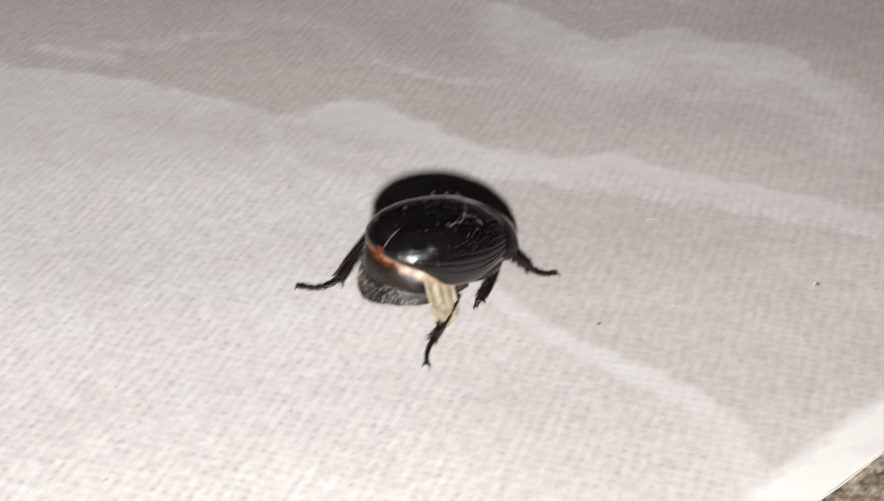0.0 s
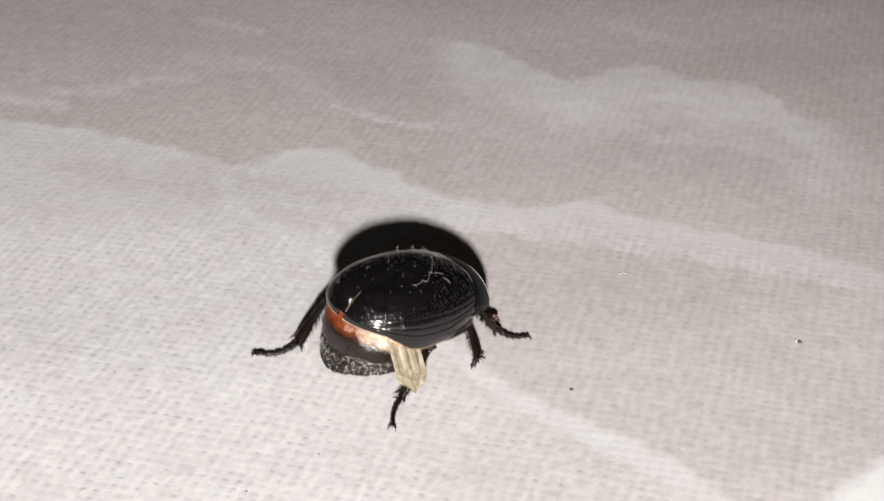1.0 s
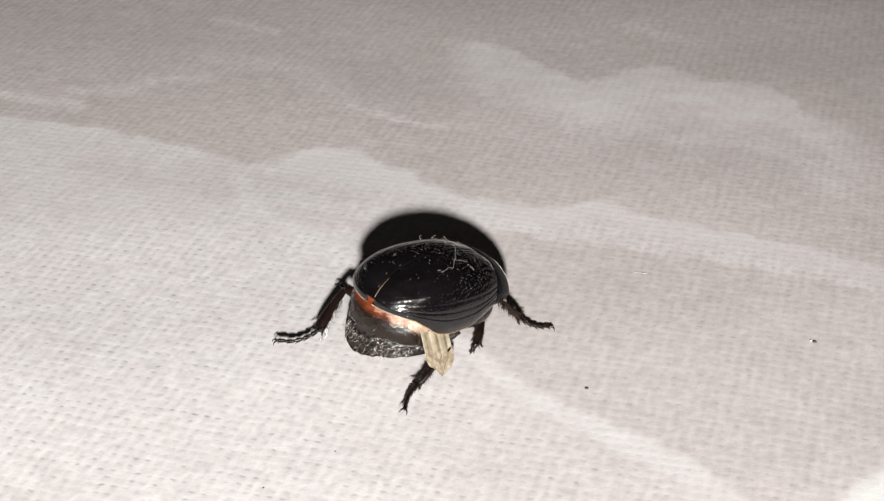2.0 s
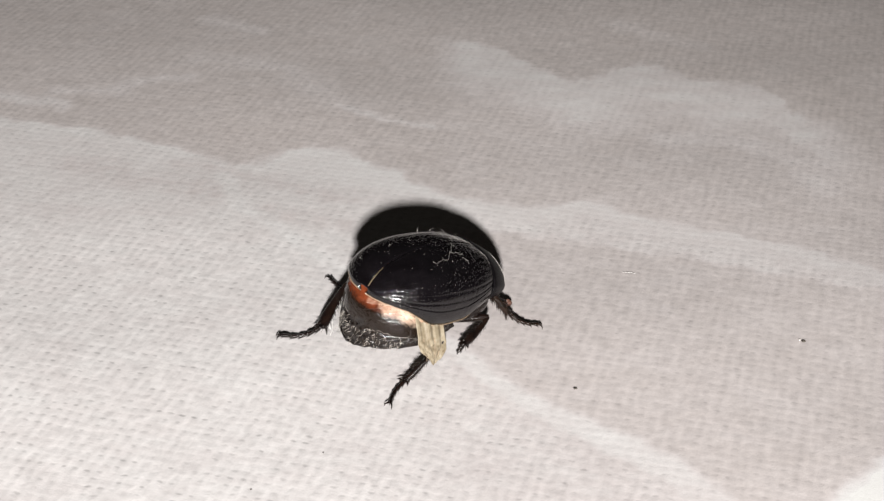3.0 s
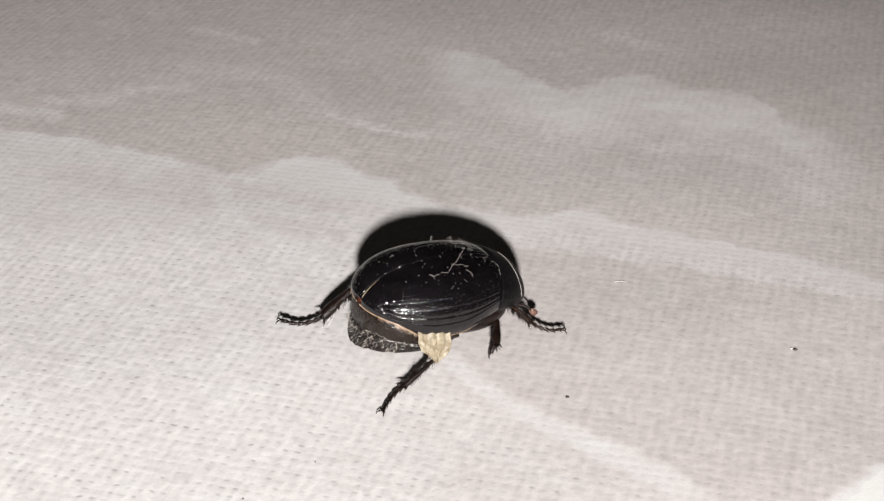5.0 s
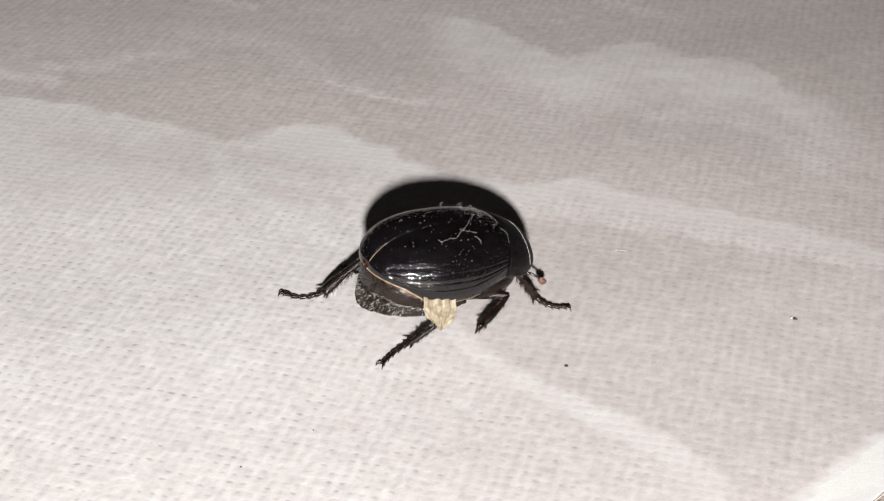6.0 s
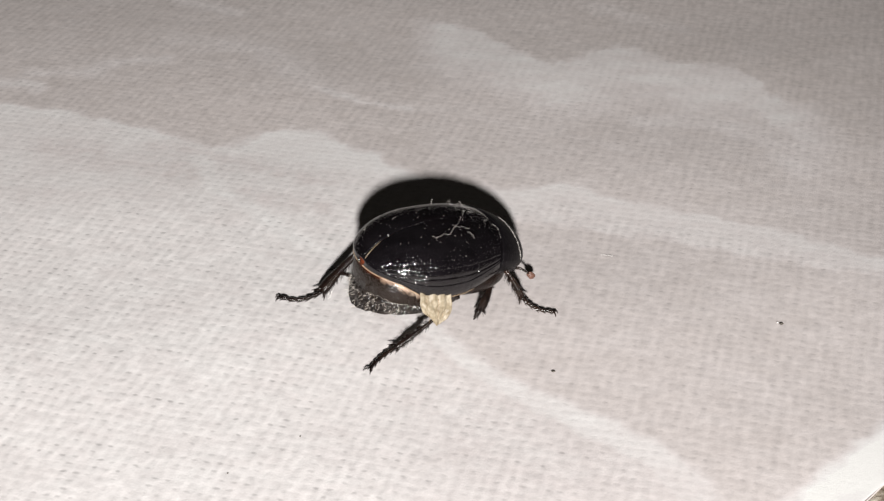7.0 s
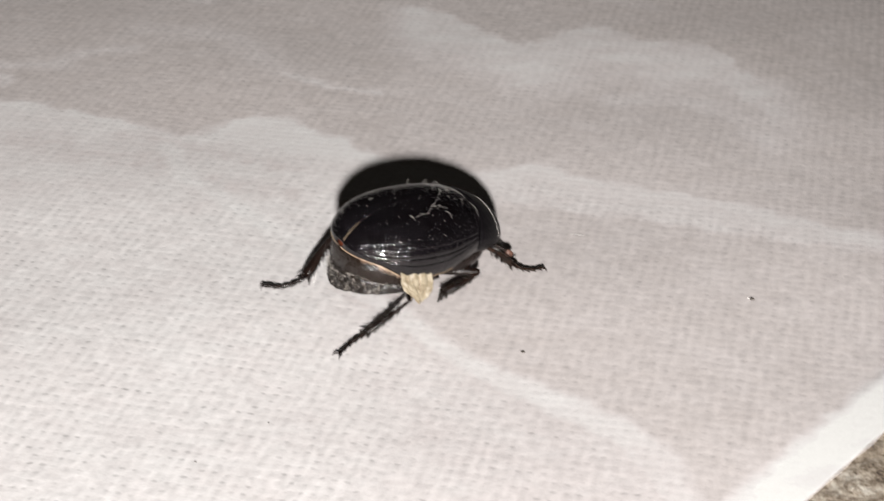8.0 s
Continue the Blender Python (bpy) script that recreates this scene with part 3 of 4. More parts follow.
def build_head(beetle):
    bm = bmesh.new()
    ball(bm, (6.1, 0, 3.1), (1.15, 1.65, 0.95), 28, 18, pose(0, 0, 0, 0, 24, 0))
    ball(bm, (6.75, 0, 2.5), (0.62, 1.2, 0.28), 24, 12, pose(0, 0, 0, 0, 24, 0))
    head = part("head", bm, SHELL, beetle, "blunt black head bent down")
    for s in (1, -1):
        bm = bmesh.new()
        ball(bm, (6.3, s * 1.5, 2.95), (0.3, 0.22, 0.3), 14, 10)
        part("eye", bm, SHELL, head)
        bm = bmesh.new()
        # the right one is held out, the left one tucked under the head
        bend = [(6.45, -1.35, 2.85), (6.75, -1.75, 3.0), (7.1, -2.05, 2.9), (7.35, -2.25, 2.75)] if s < 0 else [(6.45, 1.2, 2.6), (6.7, 1.3, 2.3), (6.7, 1.1, 2.0), (6.5, 0.9, 1.9)]
        tube(bm, bend, [0.15, 0.11, 0.09, 0.09], 8)
        part("antenna", bm, PALE_LIMB, head, "short brown antenna")
        bm = bmesh.new()
        for k in range(3):
            ball(bm, (bend[-1][0] + 0.15 + 0.03 * k, bend[-1][1] + s * (0.05 + 0.09 * k), bend[-1][2] - 0.09 - 0.03 * k), (0.30, 0.11, 0.24), 14, 10, pose(0, 0, 0, 0, 0, s * (30 - 14 * k)))
        part("club", bm, CLUB, head, "rust-brown antenna club")
    return head


def super_point(a, t, size):
    """A point of a rounded body, boxier below: a round its long axis, t along it."""
    def sp(v, e):
        return math.copysign(abs(v) ** e, v)
    up = max(0.0, math.sin(a))
    et, ea = 0.74, 0.70 + 0.10 * up
    return (size[0] * sp(math.cos(t), et), size[1] * sp(math.sin(t), et) * sp(math.cos(a), ea), size[2] * sp(math.sin(t), et) * sp(math.sin(a), ea))


BELLY_AT, BELLY_SIZE = (-2.75, -0.2, 3.2), (4.05, 3.75, 2.5)


FRINGE = 3.0  # height at which the upper plate ends


def belly_shape(a, t, grow=0.0):
    """The abdomen, tucked under the wing cases."""
    x, y, z = super_point(a, t, BELLY_SIZE)
    x, y, z = x + BELLY_AT[0], y + BELLY_AT[1], z + BELLY_AT[2]
    if z < FRINGE:
        z += 0.05 * math.sin(10 * t)
        rough = noise.fractal(Vector((x, y, z)) * 1.6, 1.0, 2.0, 4) * min(1.0, (FRINGE - z) * 1.5)
        y, z, x = y * (1 + 0.05 * rough), z + 0.10 * rough, x + 0.25 * rough
        z = FRINGE - (FRINGE - z) * (1.06 - 0.50 * min(1, max(-0.1, (-y + 0.3) / 3.6)))
        x -= 0.36 * (FRINGE - z) * min(1, max(0, (-x - 2.5) / 2.0))
    # kept within the wing cases
    room = 0.925 - (max(0.0, min(z + 0.22 - MID, 3.1)) / HIGH) ** 2
    cx, cy = x, y
    for _ in range(40):
        if tail_bulge(cx) + (cy / WIDE) ** 2 < room:
            break
        cx, cy = -1 + (cx + 1) * 0.97, cy * 0.97
    else:
        z = min(z, MID + HIGH - 0.3)
    x, y = cx, cy
    d = Vector((x, y, z)) - Vector(BELLY_AT)
    d = d * (1 + grow / d.length - 0.022 * math.exp(-((z - FRINGE + 0.1) / 0.14) ** 2))
    return tuple(Vector(BELLY_AT) + d)


def belly_patch(bm, grow, wanted):
    """Those quads of the abdomen's skin whose middle is wanted, a little proud."""
    made = {}
    na, nt = 300, 240

    def corner(k, i):
        if (k, i) not in made:
            made[k, i] = bm.verts.new(belly_shape(2 * math.pi * k / na, math.pi * i / nt, grow))
        return made[k, i]
    for i in range(int(nt * 0.3), int(nt * 0.98)):
        for k in range(-40, na - 40):
            m = belly_shape(2 * math.pi * (k + 0.5) / na, math.pi * (i + 0.5) / nt)
            if wanted(*m):
                bm.faces.new([corner(*c) for c in ((k, i), (k + 1, i), (k + 1, i + 1), (k, i + 1))])


def build_abdomen(beetle):
    bm = bmesh.new()
    nt, na = 110, 140
    rows = [[bm.verts.new(belly_shape(2 * math.pi * k / na, math.pi * (0.01 + 0.98 * i / nt))) for k in range(na)] for i in range(nt + 1)]
    grid_faces(bm, rows, closed=True)
    bm.faces.new(rows[0][::-1])
    bm.faces.new(rows[-1])
    belly = part("abdomen", bm, BELLY, beetle, "dark wrinkled hairy abdomen tip")

    def cream(x, y, z):
        """How pale the stretched skin is: most beside the wing, near the wing cases."""
        e = noise.noise(Vector((x, y, z)) * 1.3) * 0.5 + noise.noise(Vector((x, y, z)) * 4.0) * 0.22
        low = z - min(4.4 + 0.25 * (y + 3.5), 3.55 + 0.9 * (y + 3.9)) + 0.8 * e
        back = (-0.4 - y) + 0.6 * (z - 4.6) + e
        return min(1.0, max(0.0, 0.33 + 1.3 * min(low, back, y + 4.2)))
    bm = bmesh.new()
    belly_patch(bm, 0.03, lambda x, y, z: z > FRINGE + 0.12 * math.sin(2.1 * y) and x < -1 and cream(x, y, z) < 0.8)
    bm.verts.ensure_lookup_table()
    pale = [cream(*v.co) for v in bm.verts]
    plate = part("tergite", bm, TERGITE, belly, "glossy red-brown upper plate")
    plate.data.attributes.new("pale", "FLOAT", "POINT").data.foreach_set("value", pale)
    bm = bmesh.new()
    belly_patch(bm, 0.027, lambda x, y, z: x < -1 and cream(x, y, z) >= 0.8)
    part("membrane", bm, MEMBRANE, belly, "pale cream side membrane")
    # hairs on the tip and along the plate's edge
    rng = random.Random(4)
    bm = bmesh.new()
    edge = []
    for _ in range(4000):
        a, t = rng.uniform(-60, 240), rng.uniform(95, 176)
        q = Vector(belly_shape(radians(a), radians(t), 0.06))
        if q.x < -2.2 and abs(q.z - FRINGE - 0.12 * math.sin(2.1 * q.y)) < 0.1:
            edge.append(q)
    # pale hairs matted into crooked lines along the plate's edge
    edge.sort(key=lambda q: math.atan2(q.y + 0.2, -q.x - 2.0))
    k = 0
    while k < len(edge) - 8:
        n = rng.randint(4, 9)
        line = edge[k:k + 3 * n:3]
        if len(line) > 2 and all((p - q).length < 0.75 for p, q in zip(line, line[1:])):
            tube(bm, line, [rng.uniform(0.006, 0.014) for _ in line], 4)
        k += 3 * n + rng.randint(-3, 8)
    for _ in range(140):
        a, t = rng.uniform(-170, -10), rng.uniform(112, 172)
        p = Vector(belly_shape(radians(a), radians(t)))
        d = (p - Vector(BELLY_AT)).normalized()
        d = (d * 0.6 + Vector((-0.5 + rng.gauss(0, 0.4), rng.gauss(0, 0.5), rng.gauss(-0.2, 0.4)))).normalized()
        l = rng.uniform(0.12, 0.34)
        bend = Vector((rng.gauss(0, 0.1), rng.gauss(0, 0.1), -0.12))
        tube(bm, [p - d * 0.05, p + d * l * 0.5, p + d * l + bend], [0.018, 0.014, 0.005], 3)
    hairs = part("hairs", bm, HAIR, belly, "short pale hairs")
    hairs["kind"] = "stuff"
    return belly


def build_trunk(beetle):
    bm = bmesh.new()
    ball(bm, (1.3, 0, 3.3), (4.6, 3.7, 1.6), 40, 24)
    part("thorax", bm, LIMB, beetle, "black underside")


def build_wing(beetle):
    """The crumpled tip of a hind wing that hangs out; origin at its root, hanging down."""
    bm = bmesh.new()
    rows = []
    rng = random.Random(9)
    nu, nv = 44, 40
    for j in range(nv + 1):
        v = j / nv
        row = []
        for i in range(nu + 1):
            u = i / nu - 0.5
            wide = 2.5 * (1.0 + 0.05 * math.sin(3 * v)) * (1 - 0.55 * max(0, v - 0.2) ** 1.3)
            ragged = (0.09 * math.sin(9 * u + 1.0) + 0.025 * math.sin(31 * u)) * v ** 4 - 2.0 * abs(u - 0.08) ** 2 * v ** 3 + 0.25 * u * v ** 2
            x = u * wide + 0.10 * v
            y = -0.05 * math.cos(u * 7.0 + v) - 0.35 * math.sin(v * 2.0) + 0.012 * math.sin(17 * u + 4 * v) + 0.13 * noise.noise(Vector((6 * u, 4 * v, 0.3))) + 0.05 * noise.noise(Vector((19 * u, 7 * v, 1.3)))
            row.append(bm.verts.new((x, y, 0.2 - 1.8 * v - ragged)))
        rows.append(row)
    root = [[bm.verts.new(v.co + Vector((0, 0.2 * k, 0.4 * k))) for v in rows[0]] for k in (5, 4, 3, 2, 1)]
    grid_faces(bm, root + rows)
    wing = part("hind_wing", bm, WING, beetle, "pale amber folded wing tip hanging out")
    solid = wing.modifiers.new("thickness", "SOLIDIFY")
    solid.thickness = 0.03 * MM
    bm = bmesh.new()
    for u in (-0.36, 0.06, 0.30):
        tube(bm, [(u * 2.15 * (1 - 0.3 * v) + 0.1 * v, -0.08 * math.cos(u * 7.0 + v) - 0.35 * math.sin(v * 2.0) - 0.03, 0.2 - 1.6 * v) for v in (0, 0.2, 0.4, 0.6, 0.8, 1)],
             [0.026, 0.024, 0.021, 0.018, 0.015, 0.012], 6)
    part("vein", bm, MARGIN, wing, "tan wing veins")
    return wing


LEGS = {  # hip, lengths of thigh, shin and foot, how stout, the sag of the foot
    ("front", -1): ((3.2, -2.1, 2.7), 2.0, 3.0, 2.7, 0.30, 0.05),
    ("front", 1): ((3.2, 2.1, 2.7), 2.0, 3.0, 2.7, 0.30, 0.05),
    ("middle", -1): ((1.5, -2.2, 2.0), 2.7, 3.1, 0.75, 0.36, -0.05),
    ("middle", 1): ((0.6, 2.8, 2.0), 2.9, 3.3, 3.0, 0.42, 0.02),
    ("hind", -1): ((-1.9, -2.59, 1.25), 2.4, 3.9, 3.4, 0.30, 0.02),
    ("hind", 1): ((-1.9, 2.5, 1.7), 3.3, 3.9, 3.4, 0.52, 0.055),
}


def build_leg(beetle, kind, side):
    """Thigh, shin and foot, each along its own x axis."""
    hip, a, b, c, stout, sag = LEGS[kind, side]
    rng = random.Random(len(kind) * 3 + side)
    look_of = PALE_LIMB if kind == "front" else LIMB
    bm = bmesh.new()
    n = 14
    tube(bm, [(a * (k / n) * 1.04 - 0.02 * a, 0, 0.10 * math.sin(math.pi * k / n)) for k in range(n + 1)],
         [stout * (0.30 + 0.72 * math.sin(math.pi * (0.12 + 0.80 * k / n)) ** 0.8) for k in range(n + 1)], 12, 0.75)
    thigh = part("femur", bm, look_of, beetle)
    bm = bmesh.new()
    tube(bm, [(b * k / n, 0, 0.12 * math.sin(math.pi * k / n)) for k in range(n + 1)],
         [stout * (0.40 + 0.55 * (k / n) ** 0.9 + 0.05 * math.sin(11 * k / n) - (0.25 if k == n else 0)) for k in range(n + 1)], 12, 0.8)
    # teeth in two rings, and end spurs
    for at in (0.42, 0.70, 0.97):
        for k in range(5):
            ang = radians(-70 + 70 * k + rng.uniform(-12, 12))
            p = Vector((b * at, math.cos(ang) * stout * (0.28 + 0.32 * at), math.sin(ang) * stout * (0.36 + 0.38 * at)))
            d = Vector((0.75, math.cos(ang) * 0.6, math.sin(ang) * 0.6))
            l = rng.uniform(0.2, 0.42) * (1.5 if at > 0.9 else 0.55)
            tube(bm, [p - d * 0.05, p + d * l * 0.5, p + d * l], [0.085, 0.06, 0.012], 5)
    shin = part("tibia", bm, look_of, beetle)
    bm = bmesh.new()
    for k in range(170):
        at, ang = rng.uniform(0.15, 1.0) ** 0.8, rng.uniform(0, 6.28)
        p = Vector((b * at, math.cos(ang) * stout * 0.45, math.sin(ang) * stout * 0.5))
        d = Vector((0.7, math.cos(ang) * 0.7, math.sin(ang) * 0.7))
        tube(bm, [p, p + d * rng.uniform(0.2, 0.5)], [0.03, 0.008], 3)
    part("bristles", bm, LIMB, shin)["kind"] = "stuff"
    if (kind, side) == ("hind", 1):
        for k in range(3):
            p, d = Vector((b * (0.72 + 0.12 * k), -0.3, -0.2)), Vector((rng.gauss(0.2, 0.5), -1, rng.gauss(-0.2, 0.2)))
            curl = [p]
            for _ in range(9):
                d = (d + Vector((rng.gauss(0, 0.5), rng.gauss(0, 0.3), rng.gauss(0, 0.3)))).normalized()
                curl.append(curl[-1] + d * 0.13)
            bm = bmesh.new()
            tube(bm, curl, 0.012, 4)
            part("lint", bm, FIBRE, shin, "white lint caught on the leg")
    # the foot sags and turns its tip up again
    def sole(u):
        return sag * c * (-math.sin(math.pi * min(1, u * 1.15)) + 4.0 * max(0, u - 0.75))

    def sway(u):
        return side * 0.06 * c * math.sin(math.pi * u)
    bm = bmesh.new()
    tube(bm, [(c * 0.9 * u, sway(u), sole(u)) for u in (k / 12 for k in range(13))], 0.08, 8)
    foot = part("tarsus", bm, look_of, beetle, "thin jointed foot with two claws")
    seg, slim = 5, 0.85 if kind == "front" else 1.0
    for k in range(seg):
        bm = bmesh.new()
        us = [(k + f) / seg for f in (0.0, 0.35, 0.8, 0.97)]
        tube(bm, [(c * 0.9 * u, sway(u), sole(u)) for u in us], [0.10 * slim, 0.15 * slim, (0.20 - 0.010 * k) * slim, 0.11 * slim], 8)
        for s in (1, -1, 0):
            u = us[-1]
            p = Vector((c * 0.9 * u, sway(u) + s * 0.13, sole(u) - 0.10))
            tube(bm, [p - Vector((0.12, 0, 0)), p + Vector((0.10, s * 0.05, -0.05))], [0.04, 0.008], 4)
        part("foot_joint", bm, look_of, foot)
    tip = Vector((c * 0.9, sway(1), sole(1)))
    for s in (1, -1):
        bm = bmesh.new()
        tube(bm, [tip + Vector(p) for p in ((-0.05, s * 0.03, 0), (0.16, s * 0.17, 0.08), (0.32, s * 0.26, 0.0), (0.38, s * 0.28, -0.16))], [0.07, 0.06, 0.04, 0.012], 6)
        part("claw", bm, look_of, foot)
    return thigh, shin, foot


def build_lint(beetle):
    rng = random.Random(12)
    threads = [[(-2.4, -1.75), (-2.1, -1.95), (-1.5, -1.8), (-0.9, -1.85), (-0.25, -1.3), (0.35, -1.4), (1.0, -1.6)],
               [(-0.25, -1.3), (0.4, -0.9), (1.0, -0.3), (1.65, 0.3), (2.0, 0.9)], [(3.3, 1.3), (3.55, 0.3), (3.6, -0.3), (2.7, -0.8)],
               [(3.5, -1.0), (3.75, -1.3), (3.7, -1.8), (3.4, -2.4)], [(2.3, 1.5), (2.7, 0.9), (2.6, 0.4), (2.2, 0.6)], [(-3.9, 1.3), (-3.7, 1.45), (-3.6, 1.3)],
               [(-5.3, 2.3), (-5.5, 2.2), (-5.6, 1.95)], [(1.4, 0.9), (1.7, 1.5), (1.5, 2.0)], [(0.6, -1.9), (0.9, -2.2), (0.8, -2.5)]]
    for line in threads:
        fine = []
        ends = [line[0]] + line + [line[-1]]
        for p0, p1, p2, p3 in zip(ends, ends[1:], ends[2:], ends[3:]):
            for k in range(8):
                u = k / 8
                x, y = (0.5 * (2 * b + (c - a) * u + (2 * a - 5 * b + 4 * c - d) * u * u + (3 * b - a - 3 * c + d) * u ** 3)
                        for a, b, c, d in zip(p0, p1, p2, p3))
                x, y = x + rng.gauss(0, 0.012), y + 0.03 * math.sin(0.8 * len(fine)) + rng.gauss(0, 0.012)
                fine.append((x, y, dome(x, y) + 0.03 + 0.03 * math.sin(0.5 * len(fine)) ** 2))
        bm = bmesh.new()
        tube(bm, fine, [0.0055 + 0.002 * math.sin(1.3 * k) for k in range(len(fine))], 5)
        part("lint", bm, LINT, beetle, "curled pale lint thread")
    for k in range(13):
        x, y = (rng.uniform(1.6, 3.7), rng.uniform(0.6, 2.7)) if k < 8 else (rng.uniform(-3.5, 2.5), rng.uniform(2.2, 3.2))
        p = Vector((x, y, dome(x, y) + 0.01))
        d = Vector((rng.gauss(0, 1), rng.gauss(0, 1), 0.5)).normalized()
        curl = [p]
        for _ in range(rng.randint(4, 9)):
            d = (d + Vector((rng.gauss(0, 0.6), rng.gauss(0, 0.6), rng.gauss(-0.05, 0.25)))).normalized()
            q = curl[-1] + d * 0.065
            q.z = max(q.z, dome(q.x, q.y) + 0.012)
            curl.append(q)
        bm = bmesh.new()
        tube(bm, curl, rng.uniform(0.005, 0.010), 5)
        part("lint", bm, LINT, beetle, "curled pale lint thread")
    bm = bmesh.new()
    for _ in range(105):
        x, y = rng.gauss(-0.6, 3.0), rng.gauss(-1.0, 2.0)
        if x > 2.9 or x < -6 or abs(y) > half_width(x) * 0.97:
            continue
        ball(bm, (x, y, dome(x, y) + 0.005), [rng.choice((0.008, 0.010, 0.013, 0.022)) * k for k in (1.3, 1, 0.7)], 6, 4)
    dust = part("dust", bm, LINT, beetle, "pale dust grains")
    dust["kind"] = "stuff"


beetle = new("beetle")
tagged(beetle, "glossy black beetle with grooved wing cases standing on the cloth", "beetle")

build_ground()
build_cloth()
build_elytron(beetle, 1)
build_elytron(beetle, -1)
build_pronotum(beetle)
build_head(beetle)
build_trunk(beetle)
abdomen = build_abdomen(beetle)
wing = build_wing(beetle)
legs = {(kind, side): build_leg(beetle, kind, side) for kind, side in LEGS}
build_lint(beetle)


# ---- small things on the cloth ----
def build_crumb(x, y, size, mat, label, seed):
    bm = bmesh.new()
    bmesh.ops.create_icosphere(bm, subdivisions=2, radius=1.0)
    for v in bm.verts:
        v.co *= 1 + 0.35 * noise.noise(v.co * 1.7 + Vector((seed, 0, 0)))
        v.co = Vector((v.co.x * size[0], v.co.y * size[1], v.co.z * size[2]))
    ob = link_mesh("crumb", bm, mat, label=label)
    ob.location = (x * MM, y * MM, (size[2] * 0.6 - 0.02) * MM)
    return tagged(ob, category="crumb", group="crumbs on the cloth")


DARK = "tiny dark crumb lying on the cloth"
build_crumb(8.84, -19.42, (0.14, 0.09, 0.06), CRUMB, DARK, 1)
build_crumb(26.1, -12.95, (0.16, 0.12, 0.09), CRUMB, DARK, 2)
build_crumb(25.85, -12.75, (0.08, 0.07, 0.06), LINT, "tiny pale speck beside a dark crumb", 3)
build_crumb(-12.7, -31.4, (0.06, 0.05, 0.04), CRUMB, DARK, 4)
build_crumb(-8.36, -27.3, (0.045, 0.04, 0.03), CRUMB, DARK, 5)


def build_fibre(points, radius, label):
    bm = bmesh.new()
    tube(bm, points, radius, 6)
    ob = link_mesh("fibre", bm, FIBRE, label=label)
    return tagged(ob, category="fibre", group="loose fibres")


build_fibre([(13.75, -2.4, 0.05), (14.0, -2.5, 0.10), (14.4, -2.55, 0.10), (14.75, -2.6, 0.04)], 0.011, "short white fibre lying on the cloth")


# ---- what moves ----
BODY = [  # seconds, x, y, heading, lift, lean to its right side, head low
    (0, -2.92, -15.29, 47.1, 0.16, 8.9, 13.6),
    (0.5, -2.95, -15.91, 46.0, 0.28, 9.4, 11.2),
    (1, -2.69, -14.8, 46.5, 0.26, 9.8, 11.6),
    (1.5, -2.64, -14.44, 50.6, 0.27, 9.6, 12.8),
    (1.7, -2.5, -14.0, 50.5, 0.27, 9.6, 13.2),
    (2.8, -1.55, -11.75, 47.0, 0.26, 9.8, 14.4),
    (3, -1.69, -11.92, 47.3, 0.22, 10.0, 14.6),
    (3.5, -1.66, -12.2, 48.3, 0.17, 10.0, 12.6),
    (4, -1.4, -11.75, 44.1, 0.22, 9.2, 8.4),
    (4.2, -1.35, -11.75, 43.2, 0.22, 9.1, 8.3),
    (5.3, 0.1, -12.05, 29.4, 0.18, 9.0, 7.6),
    (5.5, 0.28, -12.25, 28.4, 0.17, 9.0, 6.6),
    (6, 0.38, -11.58, 31.0, 0.19, 8.9, 8.6),
    (6.5, 0.67, -10.61, 32.7, 0.26, 8.8, 11.3),
    (7, 0.77, -10.22, 34.0, 0.2, 8.8, 9.1),
    (7.5, 1.23, -10.4, 36.3, 0.18, 9.0, 8.7),
    (8, 1.52, -9.9, 35.2, 0.24, 9.0, 9.4),
]
DROOP = [  # how far the abdomen hangs from under the wing cases
    (0.0, 0.75), (0.2, 0.8), (0.4, 1.1), (0.8, 1.15), (1.4, 1.15), (1.6, 0.9), (1.7, 0.8), (2.8, 1.0), (3.0, 1.0), (3.2, 0.65), (3.5, 0.45),
    (4.2, 0.45), (5.3, 0.28), (6.2, 0.25), (6.4, 1.05), (6.8, 0.95), (7.0, 0.45), (7.5, 0.32), (8.0, 0.3)]
SWING = [  # how far the wing tip swings back, in degrees, and slides out
    (0.0, -8.0, 1.0), (0.4, -8.0, 1.0), (1.0, -8.0, 1.0), (1.5, -8.0, 1.0), (1.7, -6.0, 0.95), (2.8, -2.0, 0.8), (3.1, 0.0, 0.75), (3.5, 0.0, 0.15),
    (4.2, 0.0, 0.1), (5.3, 0.0, 0.0), (6.0, 2.0, 0.1), (6.5, 2.0, 0.4), (7.0, 2.0, 0.1), (8.0, 0.0, 0.0)]
